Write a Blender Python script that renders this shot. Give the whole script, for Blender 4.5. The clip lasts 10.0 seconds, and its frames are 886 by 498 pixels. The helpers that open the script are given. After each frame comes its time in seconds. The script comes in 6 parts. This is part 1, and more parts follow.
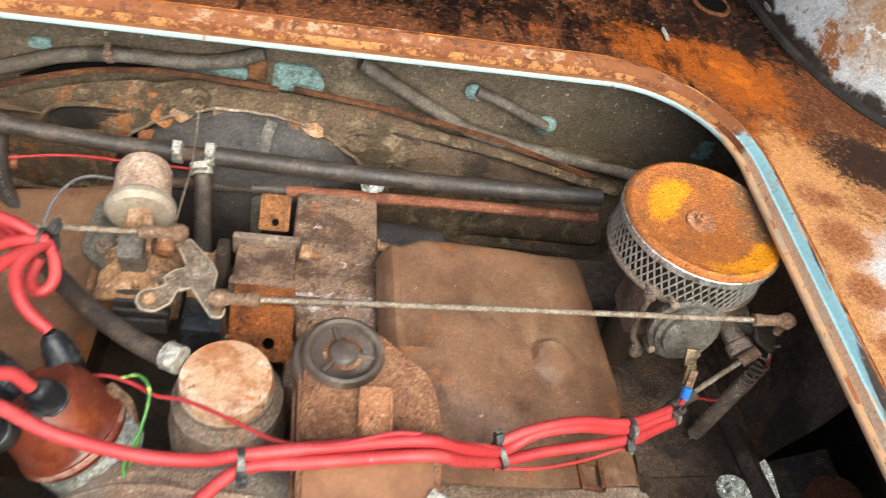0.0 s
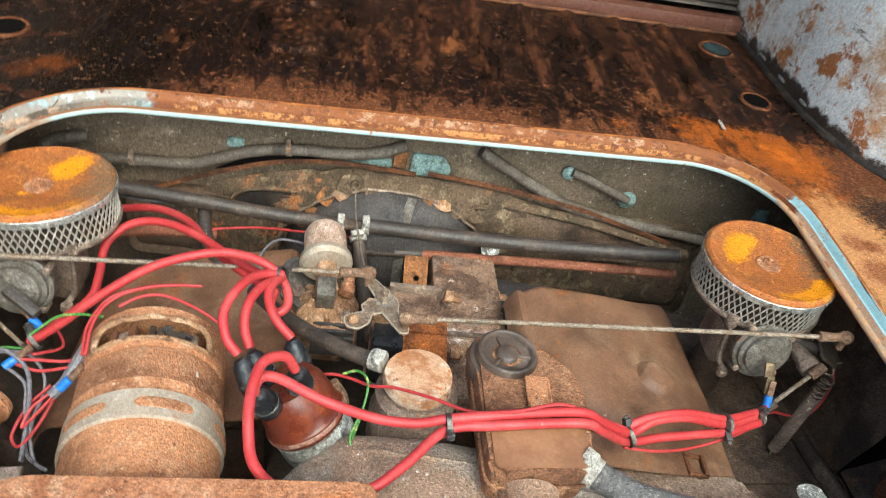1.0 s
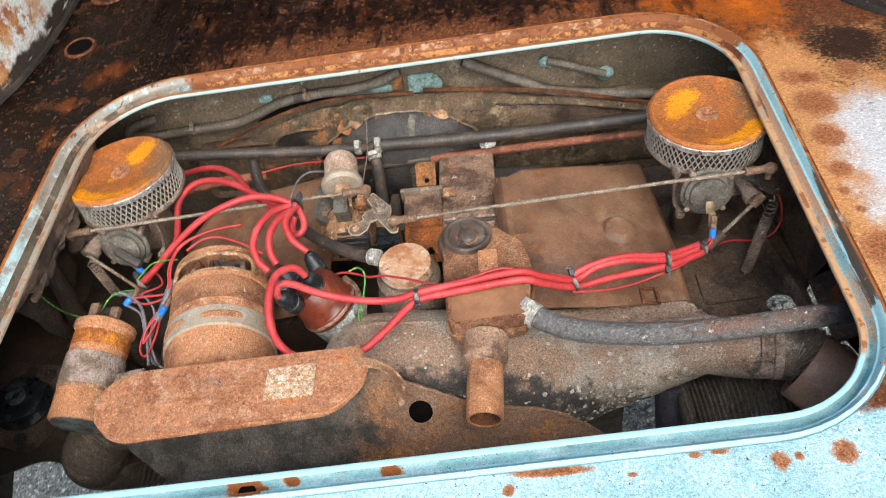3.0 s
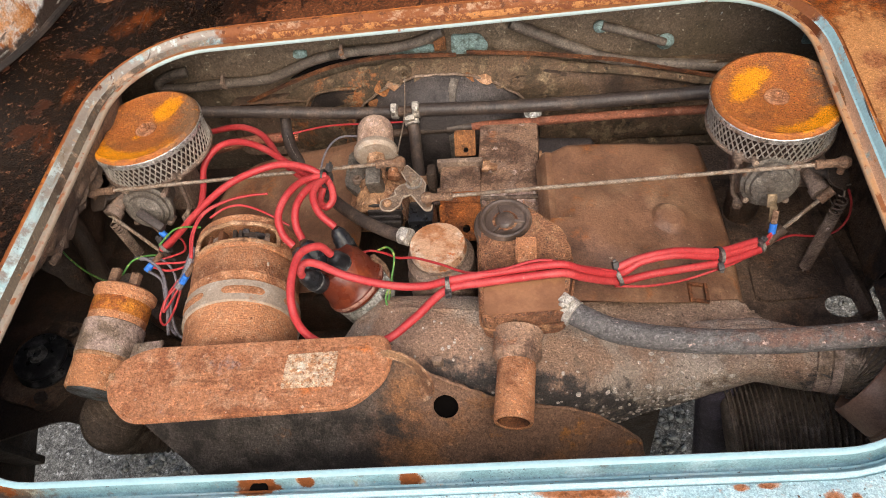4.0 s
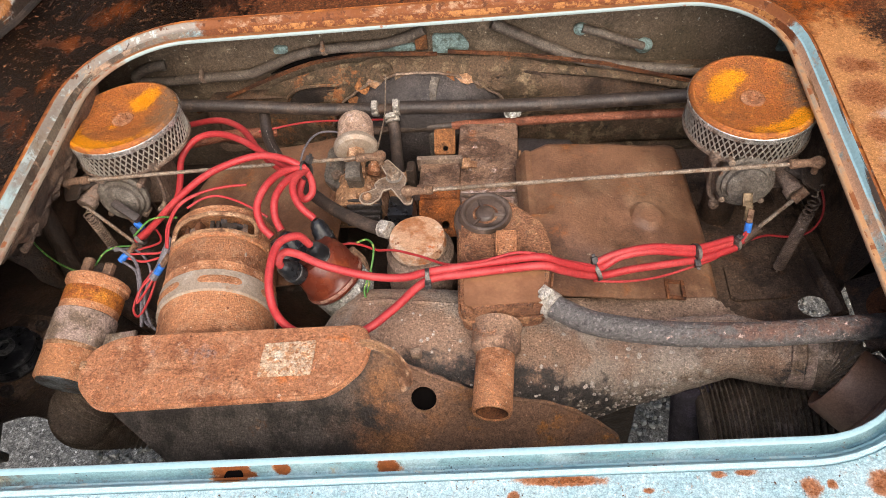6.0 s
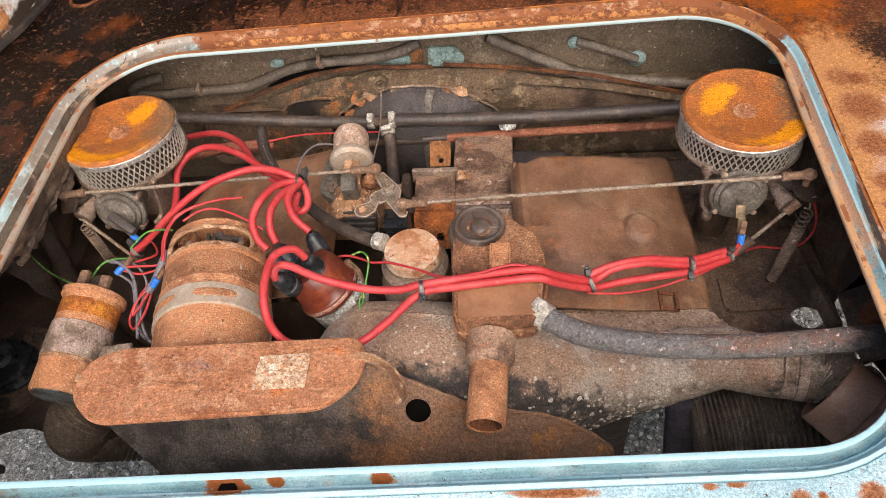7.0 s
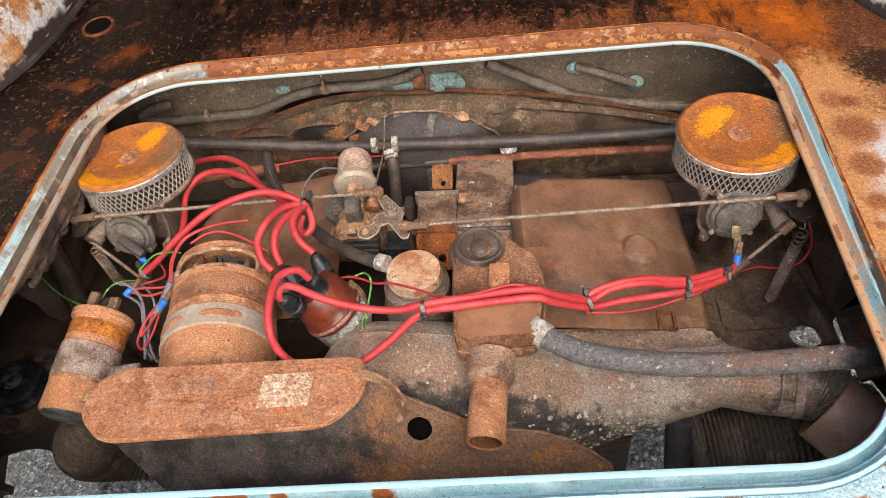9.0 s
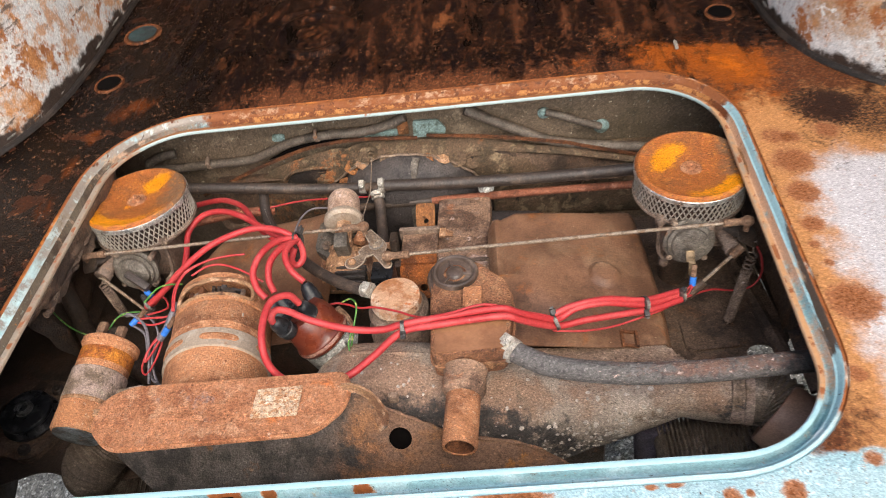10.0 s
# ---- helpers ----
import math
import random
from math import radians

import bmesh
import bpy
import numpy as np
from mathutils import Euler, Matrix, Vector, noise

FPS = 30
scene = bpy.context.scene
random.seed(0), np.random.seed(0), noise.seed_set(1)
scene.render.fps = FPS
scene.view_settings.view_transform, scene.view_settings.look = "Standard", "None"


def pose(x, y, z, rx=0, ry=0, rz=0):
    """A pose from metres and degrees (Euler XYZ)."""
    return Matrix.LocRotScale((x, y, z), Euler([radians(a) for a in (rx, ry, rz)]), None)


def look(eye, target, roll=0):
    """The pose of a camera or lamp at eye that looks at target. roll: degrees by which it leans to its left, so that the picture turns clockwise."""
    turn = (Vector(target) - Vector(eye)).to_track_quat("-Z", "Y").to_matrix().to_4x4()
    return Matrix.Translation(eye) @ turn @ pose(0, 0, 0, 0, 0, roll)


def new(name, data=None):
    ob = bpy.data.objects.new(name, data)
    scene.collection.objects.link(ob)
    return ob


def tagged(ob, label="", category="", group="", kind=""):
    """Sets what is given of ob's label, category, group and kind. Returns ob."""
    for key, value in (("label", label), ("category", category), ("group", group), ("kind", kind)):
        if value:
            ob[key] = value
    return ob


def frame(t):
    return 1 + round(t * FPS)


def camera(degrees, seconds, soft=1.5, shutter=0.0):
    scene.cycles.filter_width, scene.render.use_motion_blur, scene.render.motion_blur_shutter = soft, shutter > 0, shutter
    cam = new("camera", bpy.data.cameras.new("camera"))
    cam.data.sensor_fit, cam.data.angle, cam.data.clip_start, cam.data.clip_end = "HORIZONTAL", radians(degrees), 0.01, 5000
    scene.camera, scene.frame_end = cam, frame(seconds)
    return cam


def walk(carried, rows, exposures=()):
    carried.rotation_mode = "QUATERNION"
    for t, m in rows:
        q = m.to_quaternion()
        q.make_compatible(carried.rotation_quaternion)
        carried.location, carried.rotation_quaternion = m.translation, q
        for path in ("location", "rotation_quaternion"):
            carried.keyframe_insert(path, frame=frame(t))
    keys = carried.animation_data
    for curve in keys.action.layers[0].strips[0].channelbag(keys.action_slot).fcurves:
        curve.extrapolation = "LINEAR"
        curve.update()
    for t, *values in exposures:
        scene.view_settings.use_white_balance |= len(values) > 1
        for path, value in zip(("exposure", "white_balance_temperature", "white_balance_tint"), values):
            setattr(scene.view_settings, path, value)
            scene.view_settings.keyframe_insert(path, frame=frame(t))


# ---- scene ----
cam = camera(60.6, 10.0, soft=0.4, shutter=0.3)
PATH = [
    (0, (0.032, -0.407, 1.198), (0.399, 0.923, -0.25), 16.7),
    (0.5, (-0.014, -0.49, 1.208), (0.25, 0.92, -0.185), 15.3),
    (1, (-0.078, -0.561, 1.247), (0.183, 0.981, 0.0), 11.7),
    (1.5, (-0.04, -0.585, 1.276), (0.031, 0.994, 0.051), 0.7),
    (1.8, (0.0, -0.614, 1.308), (-0.203, 0.917, 0.037), -7.5),
    (2, (0.021, -0.622, 1.338), (0.009, 0.837, -0.03), -7.6),
    (2.5, (0.05, -0.69, 1.384), (0.045, 0.731, -0.023), -8.3),
    (2.7, (0.086, -0.691, 1.393), (0.017, 0.701, -0.041), -9.6),
    (3.8, (0.104, -0.613, 1.366), (-0.138, 0.586, -0.216), -10.4),
    (4, (0.097, -0.613, 1.375), (-0.157, 0.598, -0.197), -11.4),
    (4.5, (0.086, -0.615, 1.365), (-0.152, 0.611, -0.197), -11.2),
    (5, (0.086, -0.629, 1.36), (-0.111, 0.595, -0.21), -8.9),
    (5.5, (0.087, -0.63, 1.36), (-0.097, 0.603, -0.204), -7.9),
    (7, (0.095, -0.63, 1.366), (-0.085, 0.634, -0.173), -7.7),
    (7.5, (0.098, -0.637, 1.367), (-0.087, 0.635, -0.165), -7.9),
    (8, (0.106, -0.64, 1.374), (-0.089, 0.639, -0.151), -8.3),
    (8.5, (0.106, -0.643, 1.376), (-0.09, 0.646, -0.141), -8.2),
    (9, (0.103, -0.642, 1.376), (-0.095, 0.669, -0.122), -8.3),
    (9.5, (0.099, -0.647, 1.375), (-0.099, 0.691, -0.098), -8.2),
    (10, (0.136, -0.714, 1.407), (-0.063, 0.703, 0.01), -8.8),
]
walk(cam, [(t, look(eye, target, roll)) for t, eye, target, roll in PATH],
     exposures=[(0, 1.52, 6300, -4), (0.5, 1.48, 6050, -6), (1.0, 1.44, 6000, -8), (1.5, 1.46, 5950, -8), (2.0, 1.46, 5850, -8), (2.5, 1.40, 5850, -7), (4.0, 1.02, 6900, 9), (5.5, 1.05, 6850, 10), (7.0, 1.12, 6850, 10), (10.0, 1.14, 6650, 7)])

# ---- world and light ----
world = bpy.data.worlds.new("sky")
scene.world = world
world.use_nodes = True
wn = world.node_tree
bg = wn.nodes["Background"]
sky = wn.nodes.new("ShaderNodeTexSky")
sky.sky_type, sky.sun_disc = "NISHITA", False
sky.sun_elevation, sky.sun_rotation = radians(52), radians(160)
sky.air_density, sky.dust_density, sky.ozone_density = 1.0, 3.0, 1.0
wn.links.new(sky.outputs[0], bg.inputs[0])
bg.inputs[1].default_value = 0.15
sun_data = bpy.data.lights.new("sun", "SUN")
sun_data.energy, sun_data.angle, sun_data.color = 1.5, radians(60), (1.0, 0.94, 0.86)
sun = new("sun", sun_data)
sun.matrix_world = look((0.5, -2.6, 3.2), (0, 0, 0.6))


# ---- materials ----
def rgb(h):
    v = [int(h[i:i + 2], 16) / 255 for i in (0, 2, 4)]
    return tuple(x / 12.92 if x <= 0.04045 else ((x + 0.055) / 1.055) ** 2.4 for x in v) + (1,)


def surf(name, base, layers=(), rough=0.6, metal=0.0, bump=0.15, grain=300, stretch=(1, 1, 1), rough_to=None, spec=0.4, speck=0.25):
    """Base colour with noise-edged layers: dict(c, s scale, lo, hi, rough, pos=(axis, a, b, weight), st stretch)."""
    speck, bump = speck * 1.1, bump * 1.25
    m = bpy.data.materials.new(name)
    m.use_nodes = True
    t = m.node_tree
    N, L = t.nodes, t.links
    b = N["Principled BSDF"]
    b.inputs["Metallic"].default_value = metal
    b.inputs["Specular IOR Level"].default_value = spec
    co = N.new("ShaderNodeTexCoord").outputs["Object"]
    sep = N.new("ShaderNodeSeparateXYZ")
    L.new(co, sep.inputs[0])

    def noise_at(scale, st=(1, 1, 1), off=0.0, detail=6, rgh=0.6):
        mp = N.new("ShaderNodeMapping")
        mp.inputs["Scale"].default_value = st
        mp.inputs["Location"].default_value = (off, off * 1.7, off * 0.6)
        L.new(co, mp.inputs[0])
        n = N.new("ShaderNodeTexNoise")
        n.inputs["Scale"].default_value, n.inputs["Detail"].default_value = scale, detail
        n.inputs["Roughness"].default_value = rgh
        L.new(mp.outputs[0], n.inputs[0])
        return n.outputs[0]

    def math_node(op, a, c):
        n = N.new("ShaderNodeMath")
        n.operation = op
        for k, v in enumerate((a, c)):
            if isinstance(v, (int, float)):
                n.inputs[k].default_value = v
            else:
                L.new(v, n.inputs[k])
        return n.outputs[0]

    def ramp(v, lo, hi, to0=0.0, to1=1.0):
        n = N.new("ShaderNodeMapRange")
        n.interpolation_type = "SMOOTHSTEP"
        for k, x in enumerate((lo, hi, to0, to1)):
            n.inputs[k + 1].default_value = x
        L.new(v, n.inputs[0])
        return n.outputs[0]

    def mix(f, a, c, kind="MIX"):
        n = N.new("ShaderNodeMix")
        n.data_type, n.blend_type = "RGBA", kind
        for k, v in ((0, f), (6, a), (7, c)):
            if isinstance(v, (int, float, tuple)):
                n.inputs[k].default_value = v
            else:
                L.new(v, n.inputs[k])
        return n.outputs[2]

    fields = {}

    def spots(blobs):
        """One field for a list of round or wide spots, shared by the layers that use it."""
        key = tuple(blobs)
        if key not in fields:
            total = None
            for cx, cy, r, w, *wide in blobs:
                dx, dy = math_node("SUBTRACT", sep.outputs[0], cx), math_node("SUBTRACT", sep.outputs[1], cy)
                if wide:
                    dx = math_node("DIVIDE", dx, wide[0])
                d = math_node("SQRT", math_node("ADD", math_node("MULTIPLY", dx, dx), math_node("MULTIPLY", dy, dy)), 0.0)
                f = ramp(d, r * .35, r * 1.4, w, 0.0)
                total = f if total is None else math_node("ADD", total, f)
            fields[key] = total
        return fields[key]

    col = rgb(base)
    rv = None
    for i, ly in enumerate(layers):
        v = noise_at(ly["s"], ly.get("st", stretch), 3.1 * i + len(name) * 0.7, 8, ly.get("r", 0.62))
        for pos in ([ly["pos"]] if "pos" in ly else []) + ([ly["pos2"]] if "pos2" in ly else []):
            ax, a, c, w = pos
            v = math_node("ADD", v, math_node("MULTIPLY", ramp(sep.outputs["xyz".index(ax)], min(a, c), max(a, c), -w if a < c else w, w if a < c else -w), 1.0))
        if "blobs" in ly:
            v = math_node("ADD", v, math_node("MULTIPLY", spots(ly["blobs"]), ly.get("bk", 1.0)))
        if "wave" in ly:
            ax, period, w = ly["wave"]
            cw = math_node("ADD", math_node("MULTIPLY", math_node("COSINE", math_node("MULTIPLY", sep.outputs["xyz".index(ax)], 2 * math.pi / period), 0.0), .5), .5)
            v = math_node("ADD", v, math_node("MULTIPLY", math_node("POWER", cw, 10.0), w))
        f = ramp(v, ly["lo"], ly["hi"])
        if "a" in ly:
            f = math_node("MULTIPLY", f, ly["a"])
        col = mix(f, col, rgb(ly["c"]))
        if "rough" in ly:
            k = N.new("ShaderNodeMix")
            k.inputs[3].default_value = ly["rough"]
            L.new(f, k.inputs[0])
            if rv is None:
                k.inputs[2].default_value = rough
            else:
                L.new(rv, k.inputs[2])
            rv = k.outputs[0]
    # fine speckle
    sp = ramp(noise_at(grain, (1, 1, 1), 9.0, 4, 0.7), 0.3, 0.7, 1 - speck, 1 + speck)
    if speck > .2:
        sp = math_node("MULTIPLY", sp, ramp(noise_at(grain * .75, (1, 1, 1), 21.0, 4, .65), .60, .63, 1.0, 1 - 1.35 * speck))
        sp = math_node("MULTIPLY", sp, ramp(noise_at(grain * .65, (1, 1, 1), 33.0, 4, .65), .60, .64, 1.0, 1 + 2.0 * speck))
    if speck > .12 and bump:
        sp = math_node("MULTIPLY", sp, ramp(noise_at(grain * 2.4, (1, 1, 1), 41.0, 2, .6), .36, .64, 1 - .9 * speck, 1 + .9 * speck))
    h = N.new("ShaderNodeHueSaturation")
    L.new(sp, h.inputs["Value"])
    if isinstance(col, tuple):
        h.inputs["Color"].default_value = col
    else:
        L.new(col, h.inputs["Color"])
    L.new(h.outputs[0], b.inputs["Base Color"])
    if rv is None:
        rv = ramp(noise_at(grain * 0.2, (1, 1, 1), 5.0), 0.3, 0.7, max(0.05, rough - 0.1), min(1, rough + 0.1))
    L.new(rv, b.inputs["Roughness"])
    if bump:
        bp = N.new("ShaderNodeBump")
        bp.inputs["Strength"].default_value, bp.inputs["Distance"].default_value = min(1.0, bump * (1.7 if speck > .19 else 1)), 0.003
        L.new(math_node("ADD", noise_at(grain * 1.2, (1, 1, 1), 2.0), math_node("MULTIPLY", noise_at(grain * 0.1, (1, 1, 1), 4.0), 2.0)), bp.inputs["Height"])
        L.new(bp.outputs[0], b.inputs["Normal"])
    return m


RUST = [dict(c="6e3418", s=25, lo=.42, hi=.6), dict(c="c07a48", s=60, lo=.55, hi=.72), dict(c="d8b9a0", s=110, lo=.66, hi=.76)]
M = {}
PATCHES = [(.451, -.019, .026, .36), (.446, -.073, .020, .36), (.441, -.123, .014, .34), (.434, -.154, .007, .32), (.444, .029, .018, .3), (.463, .024, .012, .3), (.506, .034, .018, .3),
    (.447, -.232, .028, .38), (.421, -.312, .011, .34), (.339, -.420, .010, .36), (.291, -.424, .008, .34), (.440, -.180, .006, .3), (.407, -.393, .008, .32), (.120, -.4195, .0042, .42, 8), (.0865, -.4325, .0050, .40), (.231, -.4145, .0030, .34, 2), (.249, -.4130, .0028, .34, 3), (.305, -.4215, .0040, .36), (.181, -.4265, .0022, .32, 2), (.405, -.300, .006, .28)]
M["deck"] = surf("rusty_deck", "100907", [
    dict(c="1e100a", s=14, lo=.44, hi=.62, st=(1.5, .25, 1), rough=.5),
    dict(c="4c2917", s=24, lo=.555, hi=.66, st=(1.5, .5, 1), rough=.65, r=.72),
    dict(c="6e3d22", s=60, lo=.60, hi=.70, st=(1.2, .7, 1), rough=.7, r=.76),
    dict(c="5c3420", s=110, lo=.64, hi=.82, rough=.7, r=.78, wave=("x", .075, .13), pos=("y", .24, .31, .10), pos2=("x", -.12, -.02, .05), a=.7),
    dict(c="542f1c", s=70, lo=.54, hi=.68, rough=.75, r=.8, pos=("y", .27, .19, .08), pos2=("x", -.32, -.18, .10)),
    dict(c="7a4a2c", s=260, lo=.60, hi=.70, rough=.8, r=.7, pos=("y", .26, .19, .05), pos2=("x", -.32, -.18, .07), a=.7),
    dict(c="6c3e22", s=120, lo=.60, hi=.78, rough=.75, r=.78, blobs=[(.028, .378, .030, .30), (-.30, .30, .03, .2), (.30, .29, .04, .22), (-.17, .372, .03, .14)]),
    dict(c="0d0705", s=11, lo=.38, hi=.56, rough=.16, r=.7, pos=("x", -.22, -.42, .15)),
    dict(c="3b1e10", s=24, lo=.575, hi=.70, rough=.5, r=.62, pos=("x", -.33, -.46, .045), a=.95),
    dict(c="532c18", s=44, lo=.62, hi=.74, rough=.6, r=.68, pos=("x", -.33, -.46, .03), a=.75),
    # orange reflection along the west rim, painted as glossy spots
    dict(c="6c3410", s=30, lo=.56, hi=.98, rough=.25, r=.8, st=(1, .4, 1), blobs=[(-.447, .13, .022, .26, .6), (-.452, .06, .03, .22, .4), (-.455, -.02, .04, .2, .4), (-.42, .185, .03, .26), (-.395, .205, .02, .22)], a=.75),
    dict(c="8c4716", s=70, lo=.62, hi=.86, rough=.5, r=.80, blobs=[(.40, .205, .06, .30), (.45, .19, .05, .30), (.44, .10, .06, .28), (.33, .225, .05, .24), (.24, .22, .03, .16), (.455, .05, .035, .2)]),
    dict(c="b45c14", s=70, lo=.66, hi=1.0, rough=.4, r=.7, blobs=[(.428, .198, .026, .32), (.452, .165, .03, .26), (.405, .215, .014, .24)]),
    dict(c="b27c4e", s=40, lo=.62, hi=.92, rough=.6, r=.76, pos=("y", .18, .05, .22), pos2=("x", .36, .44, .22)),
    dict(c="10090a", s=26, lo=.56, hi=.68, rough=.4, r=.72, st=(1.6, .4, 1), pos=("y", .14, .24, .06), pos2=("x", .50, .40, .03), a=.8),
    dict(c="beb8b8", s=14, lo=.76, hi=1.06, rough=.42, r=.70, pos=("y", .10, -.08, .44), pos2=("x", .40, .51, .30)),
    dict(c="90aeb5", s=10, lo=.45, hi=.6, rough=.4, r=.7, pos=("y", -.36, -.415, .45)),
    dict(c="a9bfc3", s=30, lo=.52, hi=.70, rough=.4, r=.7, pos=("y", -.36, -.425, .2), pos2=("x", .30, .40, .06), a=.7),
    dict(c="2e1c14", s=240, lo=.62, hi=.90, rough=.5, r=.75, blobs=[(.505, .09, .045, .36), (.49, .02, .03, .2), (.56, .06, .06, .32), (.50, -.03, .02, .16)]),
    dict(c="a87450", s=150, lo=.56, hi=.70, rough=.8, r=.78, blobs=PATCHES, bk=.85, a=.75),
    dict(c="8f5a3a", s=110, lo=.60, hi=.80, rough=.85, r=.82, blobs=PATCHES, a=.9),
    dict(c="6e3c1a", s=260, lo=.74, hi=.84, rough=.85, r=.75, blobs=PATCHES, bk=.75, a=.8),
    dict(c="5a4a40", s=230, lo=.69, hi=.72, rough=.7, r=.6, pos=("y", -.33, -.40, .05)),
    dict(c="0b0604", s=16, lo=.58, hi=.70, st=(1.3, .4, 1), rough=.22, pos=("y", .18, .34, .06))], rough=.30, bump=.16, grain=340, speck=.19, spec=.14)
CHIPS = [(-.124, -.4135, .011, .40, 1.7), (-.006, -.4060, .0040, .36, 2.8), (-.087, -.4080, .0030, .36, 2.4), (-.33, -.405, .014, .36, 2.6), (-.262, -.409, .006, .34), (.17, -.428, .006, .3, 3), (.31, -.417, .004, .3, 2)]
M["rim"] = surf("sky_blue_rim_paint", "8cb2b8", [
    dict(c="bccdd0", s=14, lo=.48, hi=.66),
    dict(c="7ba0a8", s=40, lo=.55, hi=.7),
    dict(c="d3dbdb", s=26, lo=.58, hi=.70, st=(.25, 1, 1), pos=("y", -.30, -.40, .08)),
    dict(c="8a9490", s=20, lo=.36, hi=.52, r=.72, pos=("x", -.27, -.41, .18)),
    dict(c="7d6e5e", s=30, lo=.50, hi=.60, r=.74, st=(1.6, .10, 1), pos=("x", -.33, -.43, .07), pos2=("y", -.24, .04, .07)),
    dict(c="a9c0c0", s=20, lo=.52, hi=.64, r=.72, st=(1.4, .15, 1), pos=("x", -.33, -.43, .05), pos2=("y", .0, -.22, .06)),
    dict(c="857a70", s=30, lo=.36, hi=.52, r=.74, pos=("y", .0, .11, .16), pos2=("x", -.18, -.30, .10)),
    dict(c="a7b0ac", s=60, lo=.58, hi=.66, r=.74, pos=("x", -.26, -.36, .04)),
    dict(c="adb1a2", s=34, lo=.58, hi=.66, r=.74, st=(1, .2, 1), pos=("x", -.33, -.43, .03)),
    dict(c="5d4a38", s=60, lo=.58, hi=.66, r=.76, st=(1, .3, 1), pos=("x", -.36, -.43, .03)),
    dict(c="8fb0b6", s=18, lo=.42, hi=.56, r=.7, pos=("x", .34, .43, .12)),
    dict(c="4c4038", s=26, lo=.935, hi=.95, r=.6, st=(1, .06, 1), pos=("x", .30, .40, .03), pos2=("y", -.36, -.28, .3)),
    dict(c="b99878", s=30, lo=.60, hi=.70, r=.74, st=(1, .25, 1), pos=("x", .34, .43, .04), pos2=("y", -.3, .05, .04)),
    dict(c="7c492a", s=40, lo=.68, hi=.84, rough=.8, r=.76, pos=("y", .07, .15, .5), pos2=("x", -.31, -.23, .4)),
    dict(c="a88468", s=46, lo=.80, hi=.92, rough=.7, r=.78, st=(.5, 1, 1), pos=("y", .09, .15, .2), pos2=("x", -.31, -.23, .12)),
    dict(c="4c2b1a", s=34, lo=.80, hi=.90, rough=.8, r=.78, st=(.6, 1, 1), pos=("y", .09, .15, .2), pos2=("x", -.31, -.23, .08)),
    dict(c="7a4624", s=60, lo=.68, hi=.80, rough=.85, r=.74, pos=("y", -.15, .16, .14), pos2=("x", -.36, -.24, .10)),
    dict(c="5a331c", s=90, lo=.64, hi=.70, rough=.85, pos=("y", -.1, .16, .06)),
    dict(c="c08a4e", s=90, lo=.60, hi=.72, rough=.8, r=.75, blobs=CHIPS, bk=.8, a=.85),
    dict(c="83481f", s=80, lo=.62, hi=.76, rough=.85, r=.78, blobs=CHIPS),
    dict(c="4c4a44", s=210, lo=.67, hi=.70, rough=.6, r=.62, pos=("y", -.1, -.40, .03)),
    dict(c="56686a", s=420, lo=.70, hi=.74, rough=.6, r=.6, blobs=[(.055, -.408, .030, .10, 1.6)])], rough=.34, bump=.18, grain=300, speck=.09)
M["groove"] = surf("dirty_groove_paint", "86aab0", [
    dict(c="a9c2c6", s=20, lo=.5, hi=.68), dict(c="6f949b", s=30, lo=.52, hi=.68, st=(.3, 1, 1)),
    dict(c="685b4d", s=22, lo=.34, hi=.50, r=.74, pos=("x", -.24, -.40, .22)), dict(c="463930", s=24, lo=.50, hi=.70, r=.78, pos=("x", -.33, -.42, .06), pos2=("y", -.30, .0, .05)), dict(c="93988f", s=90, lo=.60, hi=.68, r=.74, pos=("x", -.30, -.40, .03)),
    dict(c="a9a998", s=34, lo=.58, hi=.66, r=.74, st=(1, .2, 1), pos=("x", -.33, -.42, .03)),
    dict(c="bd9a80", s=22, lo=.46, hi=.62, r=.74, pos=("x", .34, .42, .12), pos2=("y", -.30, .0, .10)), dict(c="8d6a50", s=60, lo=.60, hi=.68, r=.76, st=(1, .3, 1), pos=("x", .34, .42, .05)),
    dict(c="6b3a1d", s=30, lo=.60, hi=.76, rough=.8, r=.76, pos=("y", .05, .13, .4), pos2=("x", -.31, -.23, .3)), dict(c="ac7442", s=90, lo=.82, hi=.92, rough=.8, r=.76, pos=("y", .07, .13, .24), pos2=("x", -.31, -.23, .12)),
    dict(c="b9793c", s=90, lo=.60, hi=.72, rough=.8, r=.75, blobs=CHIPS, bk=.8, a=.85),
    dict(c="83481f", s=80, lo=.62, hi=.76, rough=.85, r=.78, blobs=CHIPS),
    dict(c="4c4a44", s=210, lo=.66, hi=.69, rough=.6, r=.62),
    dict(c="56686a", s=420, lo=.70, hi=.74, rough=.6, r=.6, blobs=[(.055, -.408, .030, .10, 1.6)])], rough=.4, bump=.2, grain=300, speck=.12)
M["rim_edge"] = surf("rust_stained_edge", "8a4f26", [dict(c="b06a2c", s=30, lo=.48, hi=.62), dict(c="5a3018", s=50, lo=.52, hi=.64), dict(c="a9c5ca", s=20, lo=.45, hi=.6, rough=.45, pos=("y", -.30, -.40, .35)), dict(c="c0b8ac", s=24, lo=.6, hi=.72, pos=("x", .30, .44, .06))], rough=.75, bump=.2, grain=400, speck=.11)
